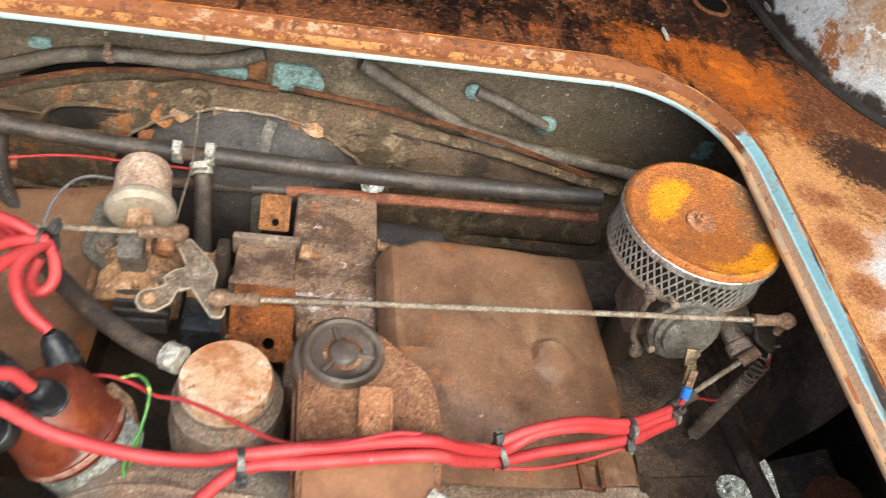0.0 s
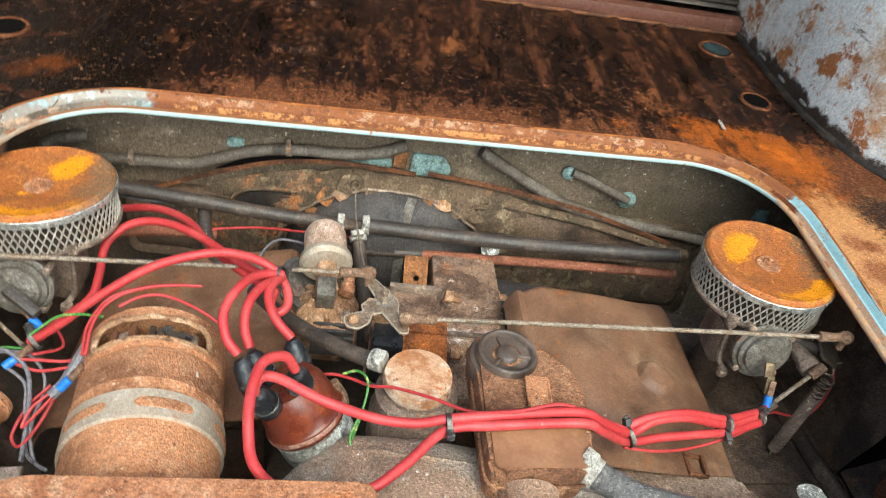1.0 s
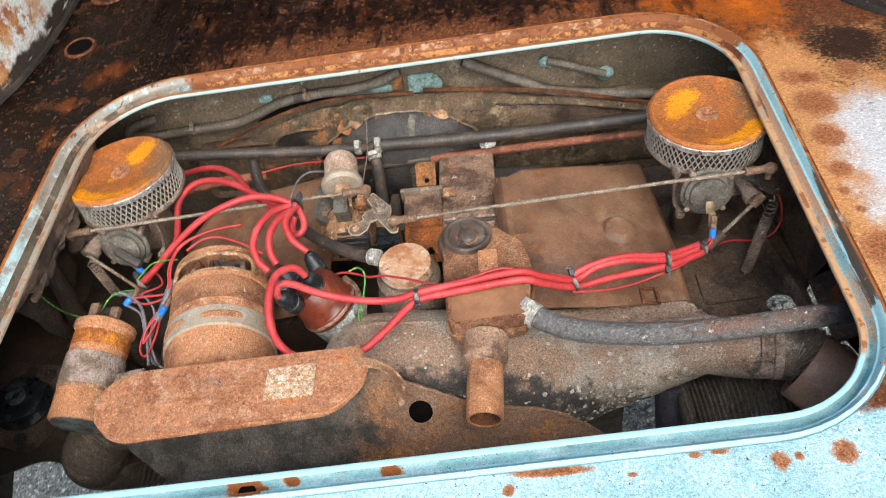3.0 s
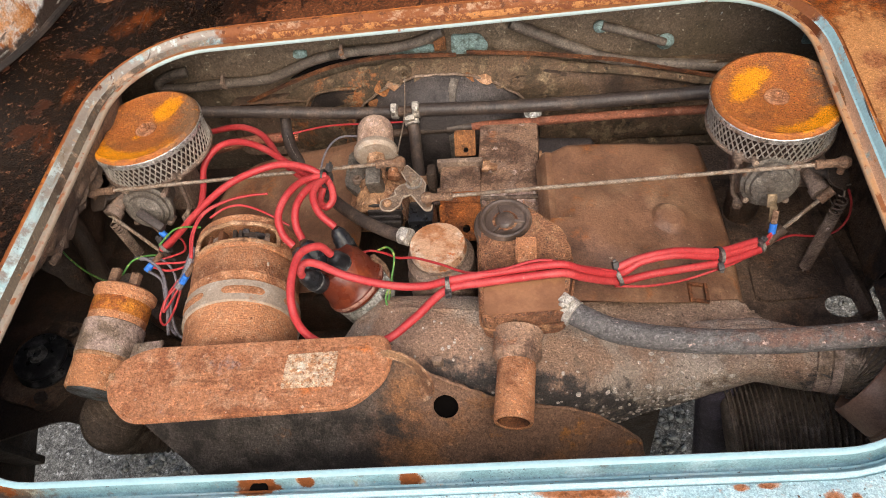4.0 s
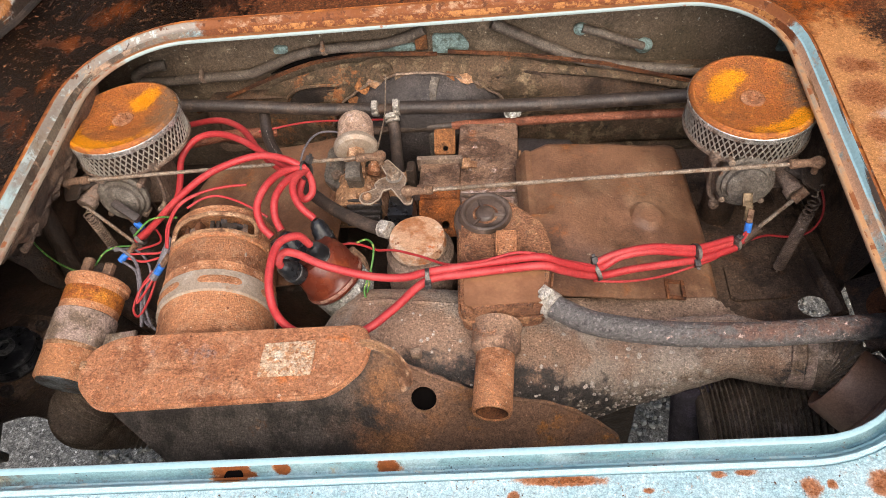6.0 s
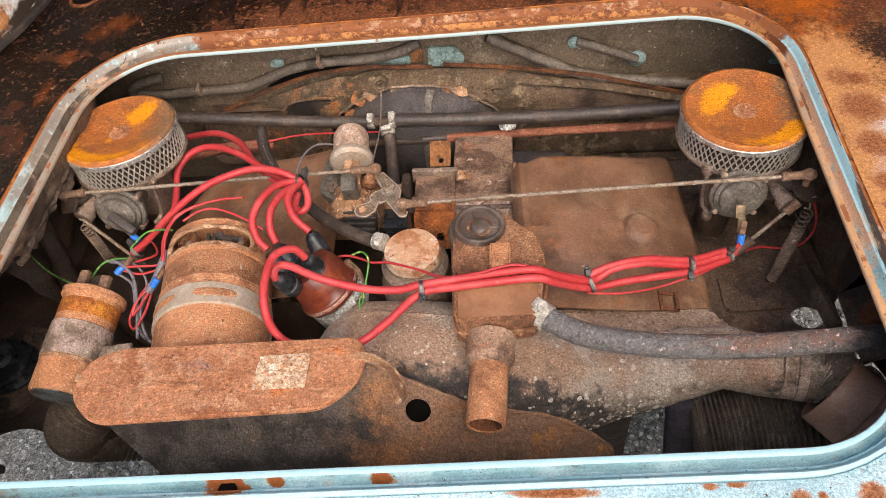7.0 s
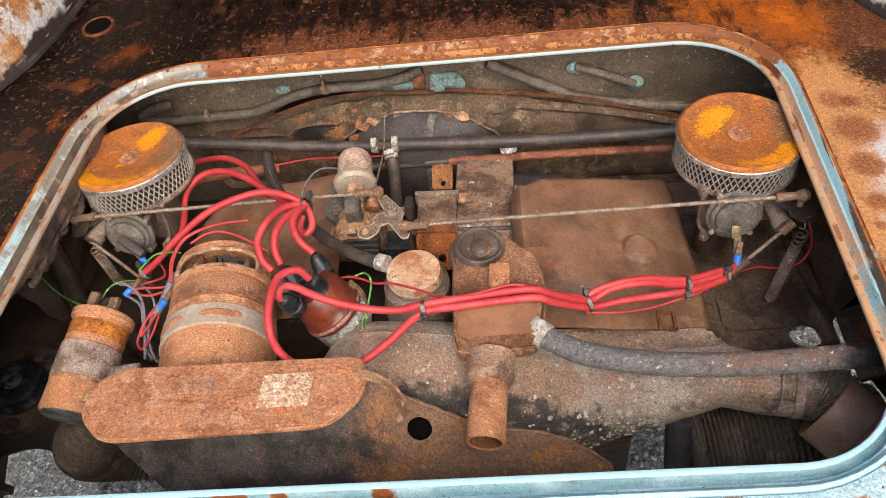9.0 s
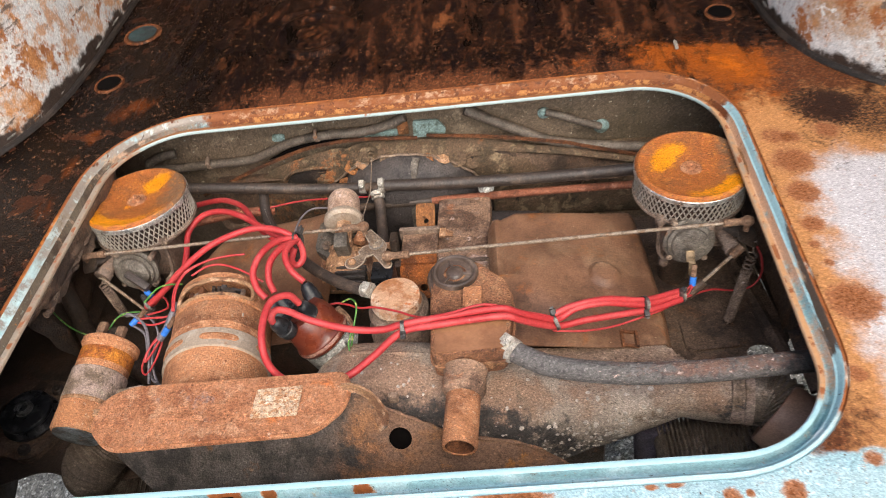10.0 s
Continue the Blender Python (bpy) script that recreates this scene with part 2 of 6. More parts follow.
M["lipflat"] = surf("worn_lip_flat", "918475", [dict(c="8d6a54", s=40, lo=.5, hi=.66), dict(c="94623e", s=20, lo=.45, hi=.6, pos=("y", .06, .13, .3)), dict(c="b98a62", s=24, lo=.45, hi=.6, pos=("x", .34, .42, .22)), dict(c="93b4ba", s=16, lo=.45, hi=.6, pos=("y", -.30, -.38, .35)), dict(c="8a5230", s=60, lo=.62, hi=.68, pos=("y", -.40, -.30, .1))], rough=.45, bump=.08, speck=.06)
M["lip"] = surf("worn_lip_paint", "978674", [dict(c="8d6a54", s=40, lo=.5, hi=.66), dict(c="97a5a3", s=16, lo=.45, hi=.6, pos=("y", .06, .13, .3)), dict(c="c09874", s=24, lo=.45, hi=.6, pos=("x", .34, .42, .22)), dict(c="c2cecf", s=16, lo=.45, hi=.6, pos=("y", -.30, -.38, .35)), dict(c="55504a", s=120, lo=.67, hi=.69), dict(c="8a5230", s=60, lo=.74, hi=.80, pos=("y", -.40, -.30, .1))], rough=.4, bump=.08, speck=.06)
M["arch"] = surf("wheel_arch_flaking_primer", "d8d4d0", [
    dict(c="c0bebd", s=10, lo=.5, hi=.7), dict(c="b08a6a", s=8, lo=.46, hi=.62, rough=.8, r=.74),
    dict(c="9a5f36", s=16, lo=.52, hi=.59, rough=.85, r=.78),
    dict(c="c08450", s=26, lo=.50, hi=.62, rough=.8, r=.78, pos=("x", .2, -.4, .03), a=.8), dict(c="ddd8d2", s=34, lo=.60, hi=.64, r=.7),
    dict(c="6c5a4e", s=30, lo=.60, hi=.64, st=(1, .2, 1.5), r=.7),
    dict(c="3a2e27", s=12, lo=.5, hi=.62, r=.7, pos=("z", .875, .84, .16))], rough=.45, bump=.4, grain=220, speck=.15)
M["fire"] = surf("grimy_grey_green_bulkhead", "675747", [dict(c="544838", s=9, lo=.45, hi=.65), dict(c="857360", s=22, lo=.54, hi=.72), dict(c="4a3f30", s=40, lo=.58, hi=.72), dict(c="b5ab95", s=130, lo=.645, hi=.69), dict(c="9aa09a", s=60, lo=.68, hi=.71)], rough=.7, bump=.25)
M["dark"] = surf("oily_black_steel", "3c3027", [dict(c="574336", s=14, lo=.48, hi=.65), dict(c="604431", s=40, lo=.6, hi=.72)], rough=.55, bump=.3)
M["tin"] = surf("dusty_brown_engine_tin", "7f5b44", [
    dict(c="644634", s=10, lo=.45, hi=.62), dict(c="917057", s=14, lo=.5, hi=.7), dict(c="985c30", s=16, lo=.55, hi=.70, r=.7), dict(c="4f3626", s=30, lo=.62, hi=.72), dict(c="523a2a", s=9, lo=.56, hi=.72, r=.7), dict(c="b39a80", s=220, lo=.655, hi=.72)], rough=.46, bump=.24, grain=350, speck=.15)
M["grime"] = surf("grimy_grey_brown_metal", "7e6a5c", [
    dict(c="56453a", s=22, lo=.45, hi=.6), dict(c="98826e", s=45, lo=.54, hi=.7), dict(c="9a6540", s=30, lo=.62, hi=.72), dict(c="b8a49a", s=70, lo=.66, hi=.73)], rough=.65, bump=.3)
M["rust"] = surf("orange_brown_rust", "bc8059", [
    dict(c="935f40", s=24, lo=.48, hi=.64), dict(c="c08c68", s=90, lo=.5, hi=.66), dict(c="d2b094", s=240, lo=.60, hi=.70), dict(c="7a4a30", s=300, lo=.62, hi=.68)], rough=.85, bump=.5, grain=480, speck=.22)
M["guard"] = surf("belt_guard_rust", "a9714f", [
    dict(c="8c5638", s=20, lo=.47, hi=.62, r=.7), dict(c="b98a6a", s=44, lo=.5, hi=.66, r=.72), dict(c="b86a38", s=30, lo=.58, hi=.70, r=.7), dict(c="96827c", s=24, lo=.60, hi=.74, r=.7), dict(c="cdb39c", s=130, lo=.60, hi=.72, r=.75), dict(c="6e4028", s=110, lo=.62, hi=.70, r=.7)], rough=.85, bump=.5, grain=300, speck=.22)
M["label"] = surf("worn_paper_label", "bda287", [dict(c="a87a58", s=170, lo=.47, hi=.55, rough=.85, r=.75), dict(c="8a5a3a", s=300, lo=.57, hi=.64), dict(c="cfc2ae", s=90, lo=.58, hi=.66)], rough=.8, bump=.3)
M["strap"] = surf("zinc_grey_strap", "a3917f", [dict(c="b3a596", s=60, lo=.5, hi=.7), dict(c="9a6a48", s=50, lo=.62, hi=.74)], rough=.6, metal=.2, bump=.2, speck=.14)
M["alu"] = surf("pitted_cast_aluminium", "a09082", [
    # z and y ramps paint underside shade, mixed with oily dirt, into the casting
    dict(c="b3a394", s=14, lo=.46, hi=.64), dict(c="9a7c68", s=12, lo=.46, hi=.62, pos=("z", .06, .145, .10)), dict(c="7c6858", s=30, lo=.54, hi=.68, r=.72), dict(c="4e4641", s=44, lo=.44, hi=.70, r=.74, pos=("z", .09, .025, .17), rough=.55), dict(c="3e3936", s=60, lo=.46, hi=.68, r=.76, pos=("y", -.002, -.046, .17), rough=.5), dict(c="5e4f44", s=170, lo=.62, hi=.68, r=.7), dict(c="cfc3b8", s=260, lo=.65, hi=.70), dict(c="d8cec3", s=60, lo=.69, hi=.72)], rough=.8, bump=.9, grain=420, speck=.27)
M["black"] = surf("black_rubber", "3b322d", [dict(c="57493f", s=30, lo=.48, hi=.68), dict(c="746353", s=90, lo=.66, hi=.76)], rough=.5, bump=.1)
M["boot"] = surf("shiny_black_boot", "1c1c1e", [dict(c="4e4c4c", s=60, lo=.5, hi=.7)], rough=.34, bump=.1)
M["hosegrey"] = surf("weathered_grey_hose", "67625f", [
    dict(c="8c8682", s=260, lo=.54, hi=.68), dict(c="45413f", s=140, lo=.52, hi=.66), dict(c="77503e", s=90, lo=.60, hi=.80, r=.76, pos=("x", -.02, .10, .10), pos2=("z", .016, .029, .13), a=.7), dict(c="c0a89c", s=190, lo=.63, hi=.68, pos=("x", -.1, .1, .03)), dict(c="2c2826", s=30, lo=.48, hi=.62, pos=("x", .14, .22, .25))], rough=.5, bump=.5, grain=420, speck=.25, spec=.6)
M["red"] = surf("red_silicone_lead", "a62f31", [dict(c="b54443", s=24, lo=.45, hi=.7), dict(c="88302f", s=60, lo=.6, hi=.75), dict(c="9a5a50", s=150, lo=.64, hi=.74)], rough=.5, bump=.1, speck=.12)
M["green"] = surf("green_wire", "4c7f3a", [dict(c="a9b060", s=200, lo=.55, hi=.6)], rough=.45, bump=0)
M["blue"] = surf("blue_crimp_sleeve", "2f6fc4", [], rough=.4, bump=0)
M["greywire"] = surf("grey_wire_sleeve", "6a6468", [], rough=.5, bump=.05)
M["chrome"] = surf("dull_chrome", "c0bab2", [dict(c="8a7464", s=60, lo=.52, hi=.7)], rough=.3, metal=.7, bump=.1)
M["mesh"] = surf("steel_mesh", "a89f94", [dict(c="9a8878", s=60, lo=.5, hi=.7)], rough=.4, metal=.35, bump=.0)
M["paper"] = surf("dirty_filter_paper", "2a1c16", [dict(c="3c281e", s=60, lo=.4, hi=.7)], rough=.9, bump=.2)
M["cap_red"] = surf("brown_red_bakelite", "622c1e", [dict(c="8e4528", s=30, lo=.48, hi=.68), dict(c="4f2217", s=50, lo=.55, hi=.7), dict(c="a5683f", s=34, lo=.66, hi=.74)], rough=.3, bump=.08, speck=.1)
M["galv"] = surf("whitish_zinc", "b5ada2", [dict(c="8d8378", s=60, lo=.5, hi=.65), dict(c="e6e2dc", s=90, lo=.6, hi=.72)], rough=.45, metal=.4, bump=.35)
LID = [dict(c="8c522c", s=40, lo=.45, hi=.65), dict(c="7c5a40", s=20, lo=.48, hi=.66, pos=("x", 0, .06, .12)), dict(c="c07a36", s=220, lo=.52, hi=.66)]
# spots paint the amber finish's yellow reflection at fixed places on each lid
for key, bl in (("lid_a", [(-.032, .012, .016, .42), (-.022, .028, .016, .42), (-.008, .036, .012, .32), (-.042, -.004, .01, .26), (.044, -.032, .013, .4), (.032, -.044, .013, .42), (.014, -.052, .013, .36), (-.006, -.054, .011, .28)]),
                ("lid_b", [(.016, .022, .014, .4), (.022, .038, .016, .42), (.004, .03, .01, .25), (-.048, -.028, .012, .3), (-.034, -.044, .014, .4), (-.014, -.052, .013, .4), (.006, -.053, .012, .36), (.024, -.048, .012, .3), (.042, -.036, .012, .26), (-.008, -.014, .006, .36)])):
    M[key] = surf("rusted_amber_lid_" + key[-1], "a45c2a", LID + [dict(c="e08c10", s=300, lo=.62, hi=.92, rough=.35, r=.7, blobs=bl), dict(c="50300f", s=620, lo=.575, hi=.62, rough=.8)], rough=.5, bump=.3, grain=520, speck=.22)
M["pipe_rust"] = surf("red_brown_pipe", "86503a", [dict(c="663a28", s=40, lo=.45, hi=.65), dict(c="a2705a", s=110, lo=.55, hi=.72)], rough=.7, bump=.3, grain=450)
M["rod"] = surf("weathered_steel_rod", "8d7c6c", [dict(c="7c6450", s=120, lo=.48, hi=.62), dict(c="a89a8a", s=200, lo=.55, hi=.72)], rough=.6, metal=.3, bump=.3)
M["balljoint"] = surf("rusty_ball_joint", "765a46", [dict(c="664630", s=60, lo=.48, hi=.62), dict(c="a88c72", s=90, lo=.58, hi=.72)], rough=.75, bump=.35)
M["gravel"] = surf("grey_gravel", "78736b", [dict(c="57534d", s=60, lo=.45, hi=.58), dict(c="bab5ac", s=90, lo=.52, hi=.68), dict(c="76726a", s=160, lo=.5, hi=.62)], rough=.95, bump=.8, grain=160, speck=.35)
M["grey_lid"] = surf("rust_dusted_lid", "b88f70", [dict(c="9a6440", s=40, lo=.45, hi=.60), dict(c="cbb5a0", s=34, lo=.52, hi=.66), dict(c="b0602c", s=50, lo=.58, hi=.66), dict(c="7d5138", s=110, lo=.62, hi=.68)], rough=.75, bump=.35, speck=.14)
M["duct"] = surf("dark_paper_duct", "54483e", [dict(c="75675a", s=40, lo=.5, hi=.7)], rough=.75, bump=.1)
M["brownhose"] = surf("brown_rubber_elbow", "957460", [dict(c="876450", s=14, lo=.45, hi=.65), dict(c="564036", s=22, lo=.55, hi=.72), dict(c="a08470", s=160, lo=.66, hi=.74)], rough=.42, bump=.06, speck=.12)
M["cabin"] = surf("dark_cabin_lining", "211a16", [dict(c="2e241d", s=4, lo=.4, hi=.7)], rough=.8, bump=.1)
M["shadowred"] = surf("maroon_rail_paint", "5c382c", [dict(c="86604e", s=14, lo=.5, hi=.65)], rough=.5, bump=.15)

M["alu_grey"] = surf("dirty_zinc_casting", "857b72", [dict(c="665b50", s=30, lo=.48, hi=.62), dict(c="a0968a", s=60, lo=.55, hi=.7)], rough=.55, metal=.2, bump=.2)
M["cap_dust"] = surf("tan_dusty_cap", "b2947f", [dict(c="957764", s=40, lo=.45, hi=.65), dict(c="c0a698", s=120, lo=.5, hi=.7)], rough=.8, bump=.3)
M["rust_pale"] = surf("pale_crusty_rust", "9f7757", [dict(c="7a543c", s=30, lo=.45, hi=.6), dict(c="c49c7c", s=70, lo=.5, hi=.68), dict(c="6b6259", s=24, lo=.56, hi=.7), dict(c="5a3c28", s=50, lo=.58, hi=.68)], rough=.85, bump=.45, speck=.22)
M["strap_brown"] = surf("brown_stamped_steel", "7e6b5b", [dict(c="6a5443", s=40, lo=.46, hi=.6), dict(c="b09a84", s=80, lo=.55, hi=.7)], rough=.55, metal=.3, bump=.2)
M["cap_band"] = surf("pale_scuffed_band", "a07a6a", [dict(c="6a2e20", s=60, lo=.45, hi=.6)], rough=.5, bump=.1)
M["alu_light"] = surf("oxidised_pale_aluminium", "9a978f", [dict(c="c7c6c0", s=50, lo=.48, hi=.65), dict(c="6d685e", s=30, lo=.5, hi=.65)], rough=.7, bump=.7, grain=200, speck=.3)
M["tie"] = surf("dusty_black_plastic", "3a3634", [dict(c="7a726a", s=60, lo=.5, hi=.7)], rough=.5, bump=.05)
M["strap_grey"] = surf("dusty_grey_band", "9b8579", [dict(c="6e5c4c", s=30, lo=.45, hi=.62), dict(c="a0917f", s=60, lo=.55, hi=.7), dict(c="9a6440", s=26, lo=.62, hi=.72)], rough=.75, bump=.3)
M["bluegrey"] = surf("blue_grey_flaked_paint", "5a5f62", [dict(c="3a3632", s=60, lo=.45, hi=.6), dict(c="8a5a38", s=40, lo=.58, hi=.68)], rough=.6, bump=.3)
M["amber_rust"] = surf("amber_rust", "b06a24", [dict(c="8a4a20", s=30, lo=.45, hi=.6), dict(c="d89030", s=40, lo=.52, hi=.66)], rough=.7, bump=.4)
M["rust_dark"] = surf("dark_brown_rust", "6a4026", [dict(c="4a2c1c", s=24, lo=.45, hi=.6), dict(c="8a5a38", s=60, lo=.55, hi=.7)], rough=.8, bump=.4)
M["cap_brown"] = surf("dark_brown_cap", "4e4038", [dict(c="6e5e54", s=40, lo=.5, hi=.68), dict(c="3a2e26", s=24, lo=.5, hi=.64)], rough=.38, bump=.15, speck=.12)
M["bright_rust"] = surf("bright_orange_rust", "96562a", [dict(c="6e3d20", s=40, lo=.48, hi=.62), dict(c="b0622a", s=30, lo=.54, hi=.68), dict(c="5a4234", s=70, lo=.62, hi=.70), dict(c="c9a888", s=160, lo=.66, hi=.72)], rough=.85, bump=.5)
M["apron"] = surf("sooty_rusted_tin", "7a5b47", [dict(c="936440", s=14, lo=.5, hi=.64), dict(c="4a382c", s=10, lo=.46, hi=.62), dict(c="a06834", s=30, lo=.62, hi=.70), dict(c="b08a60", s=90, lo=.68, hi=.74), dict(c="5a524c", s=9, lo=.36, hi=.74, r=.7, pos=("x", .06, -.14, .30), rough=.5), dict(c="332d2a", s=14, lo=.54, hi=.68, r=.7, pos=("x", .08, -.10, .10), rough=.45), dict(c="6a4a30", s=26, lo=.62, hi=.70)], rough=.6, bump=.25)
M["bluepatch"] = surf("chipped_blue_paint", "7c908c", [dict(c="5a665e", s=60, lo=.48, hi=.6)], rough=.5, bump=.2)
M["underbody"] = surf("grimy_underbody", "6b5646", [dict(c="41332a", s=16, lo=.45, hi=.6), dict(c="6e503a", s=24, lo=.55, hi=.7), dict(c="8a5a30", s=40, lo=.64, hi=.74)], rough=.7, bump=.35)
M["archrust"] = surf("brown_rusted_arch_plate", "604c3a", [dict(c="483a2a", s=24, lo=.45, hi=.6), dict(c="7d6a52", s=50, lo=.52, hi=.66), dict(c="8e5a34", s=30, lo=.58, hi=.68, r=.72, pos=("x", .04, -.12, .06)), dict(c="b89478", s=40, lo=.65, hi=.72), dict(c="2e241c", s=70, lo=.62, hi=.68)], rough=.75, bump=.5)
M["bell"] = surf("dark_grey_bell_casting", "3a3432", [dict(c="4c4542", s=16, lo=.45, hi=.65), dict(c="2a2524", s=30, lo=.52, hi=.66), dict(c="7a7270", s=140, lo=.66, hi=.72)], rough=.55, bump=.3)
M["bright_rust2"] = surf("crusty_orange_tab", "7c5030", [dict(c="96623a", s=30, lo=.45, hi=.6), dict(c="5a3a20", s=50, lo=.5, hi=.65)], rough=.85, bump=.5)
M["hosedark"] = surf("dusty_black_hose", "594e45", [dict(c="6e6358", s=24, lo=.45, hi=.62), dict(c="3e362f", s=40, lo=.52, hi=.66), dict(c="8a8072", s=90, lo=.64, hi=.74)], rough=.6, bump=.1)
M["underdark"] = surf("black_dirty_steel", "382f29", [dict(c="55453a", s=20, lo=.48, hi=.64)], rough=.6, bump=.3)
M["duct_pale"] = surf("dusty_paper_duct", "6a5c4f", [dict(c="94857a", s=40, lo=.5, hi=.66), dict(c="42382f", s=60, lo=.55, hi=.7)], rough=.8, bump=.15)
M["violetpipe"] = surf("violet_grey_pipe", "37323a", [dict(c="4a4450", s=20, lo=.45, hi=.65)], rough=.6, bump=.15)
M["alu_brown"] = surf("brown_dusty_casting", "8a7160", [dict(c="9f8875", s=24, lo=.48, hi=.66), dict(c="54402f", s=16, lo=.5, hi=.65), dict(c="c8bcae", s=120, lo=.68, hi=.74)], rough=.8, bump=.6)
M["fleck"] = surf("chalky_oxide_fleck", "baafa4", [dict(c="a59a8f", s=90, lo=.5, hi=.65)], rough=.9, bump=.4)
M["hole_blue"] = surf("blue_paint_below", "2a3b3d", [dict(c="22282a", s=40, lo=.45, hi=.6)], rough=.5, bump=.1)
M["crust"] = surf("pinkish_white_crust", "a08478", [dict(c="c9b6ac", s=90, lo=.5, hi=.6), dict(c="6e5444", s=60, lo=.52, hi=.62)], rough=.9, bump=.8)
M["bronze"] = surf("bronze_terminal", "655440", [dict(c="4c3e2e", s=90, lo=.5, hi=.65)], rough=.4, metal=.6, bump=.1)
M["box_rust"] = surf("dusty_box_rust", "8c5f43", [dict(c="6a442e", s=24, lo=.46, hi=.6), dict(c="a67a58", s=50, lo=.52, hi=.68), dict(c="57443a", s=120, lo=.58, hi=.66), dict(c="c0a890", s=150, lo=.66, hi=.74), dict(c="b06a34", s=20, lo=.62, hi=.72)], rough=.8, bump=.5, grain=420, speck=.3)
M["cover_brown"] = surf("brown_dusty_cover", "97765f", [dict(c="5f4637", s=22, lo=.45, hi=.6), dict(c="8c7262", s=40, lo=.52, hi=.68), dict(c="946040", s=30, lo=.6, hi=.7), dict(c="c0a89c", s=70, lo=.60, hi=.68, r=.75)], rough=.75, bump=.4, grain=380, speck=.3)
M["boot_rim"] = surf("worn_boot_rim", "5a5856", [dict(c="2c2c2c", s=80, lo=.45, hi=.6)], rough=.35, bump=.05)

M["box_front"] = surf("smooth_tan_dust_steel", "8e6346", [dict(c="7a5238", s=14, lo=.46, hi=.62), dict(c="a4764f", s=20, lo=.54, hi=.7), dict(c="5a4234", s=60, lo=.64, hi=.7)], rough=.65, bump=.15, speck=.08)
M["bowl_grey"] = surf("dirty_bowl_casting", "6c645b", [dict(c="544b42", s=30, lo=.48, hi=.62), dict(c="857b70", s=90, lo=.56, hi=.7), dict(c="70503a", s=50, lo=.64, hi=.72)], rough=.5, metal=.2, bump=.3)
# void: flat near-black that puts the shade of gaps and holes into colour
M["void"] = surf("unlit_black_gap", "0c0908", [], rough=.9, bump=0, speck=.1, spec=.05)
M["sealer"] = surf("cracked_grey_sealer", "8d8880", [dict(c="55504a", s=60, lo=.48, hi=.6), dict(c="b9b4ac", s=90, lo=.56, hi=.7), dict(c="5a3a26", s=30, lo=.56, hi=.68)], rough=.6, bump=.3)
# near-black for the arch foot seam and the painted shade of the west recess
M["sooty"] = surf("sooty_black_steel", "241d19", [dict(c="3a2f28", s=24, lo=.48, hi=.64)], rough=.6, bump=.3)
def stone_mat():
    m = surf("grey_stone", "8b8880", [dict(c="646159", s=60, lo=.45, hi=.62)], rough=.95, bump=.5)
    t = m.node_tree
    g = t.nodes.new("ShaderNodeNewGeometry")
    hs = [n for n in t.nodes if n.type == "HUE_SAT"][0]
    mr = t.nodes.new("ShaderNodeMapRange")
    mr.inputs[3].default_value, mr.inputs[4].default_value = .5, 1.25
    t.links.new(g.outputs["Random Per Island"], mr.inputs[0])
    t.links.new(mr.outputs[0], hs.inputs["Value"])
    return m


M["stone"] = stone_mat()

# ---- mesh helpers ----
def thing(name, loc, label, category, group="", kind=""):
    e = new(name)
    e.location = loc
    e.empty_display_size = 0.02
    return tagged(e, label, category, group, kind)


def origin_of(ob):
    v = Vector((0, 0, 0))
    while ob is not None:
        v += ob.location
        ob = ob.parent
    return v


def part(name, bm, mat, parent=None, label="", smooth=40, loc=None):
    """Links a bmesh in world metres as one mesh object, under a thing or part; smooth: sharp-edge angle, 0 for flat."""
    o = origin_of(parent) if parent is not None else Vector(loc or (0, 0, 0))
    bmesh.ops.transform(bm, matrix=Matrix.Translation(-o), verts=bm.verts)
    bmesh.ops.recalc_face_normals(bm, faces=bm.faces)
    if smooth:
        lim = radians(smooth)
        for f in bm.faces:
            f.smooth = True
        for e in bm.edges:
            if len(e.link_faces) == 2 and e.calc_face_angle(0) > lim:
                e.smooth = False
    me = bpy.data.meshes.new(name)
    bm.to_mesh(me)
    bm.free()
    me.materials.append(M[mat] if isinstance(mat, str) else mat)
    ob = new(name, me)
    if parent is not None:
        ob.parent = parent
    else:
        ob.location = o
    if label:
        ob["label"] = label
    return ob


def single(name, bm, mat, label, category, loc, group="", kind="", smooth=40):
    return tagged(part(name, bm, mat, None, "", smooth, loc), label, category, group, kind)


def along(a, b):
    """Matrix that carries the z axis from a towards b."""
    a, b = Vector(a), Vector(b)
    return Matrix.Translation(a) @ (b - a).to_track_quat("Z", "Y").to_matrix().to_4x4()


def lathe(profile, n=32, m=None, squash=(1, 1), caps=True):
    """Turned body from (radius, height) pairs about z."""
    bm = bmesh.new()
    rings = []
    for r, z in profile:
        if r < 1e-6:
            rings.append([bm.verts.new((0, 0, z))])
        else:
            rings.append([bm.verts.new((r * squash[0] * math.cos(2 * math.pi * k / n), r * squash[1] * math.sin(2 * math.pi * k / n), z)) for k in range(n)])
    for a, b in zip(rings, rings[1:]):
        for k in range(n):
            j = (k + 1) % n
            q = [a[k % len(a)], a[j % len(a)], b[j % len(b)], b[k % len(b)]]
            q = list(dict.fromkeys(q))
            if len(q) > 2:
                bm.faces.new(q)
    for ring, end in ((rings[0], 0), (rings[-1], 1)):
        if caps and len(ring) > 2:
            bm.faces.new(ring)
    if m is not None:
        bmesh.ops.transform(bm, matrix=m, verts=bm.verts)
    return bm


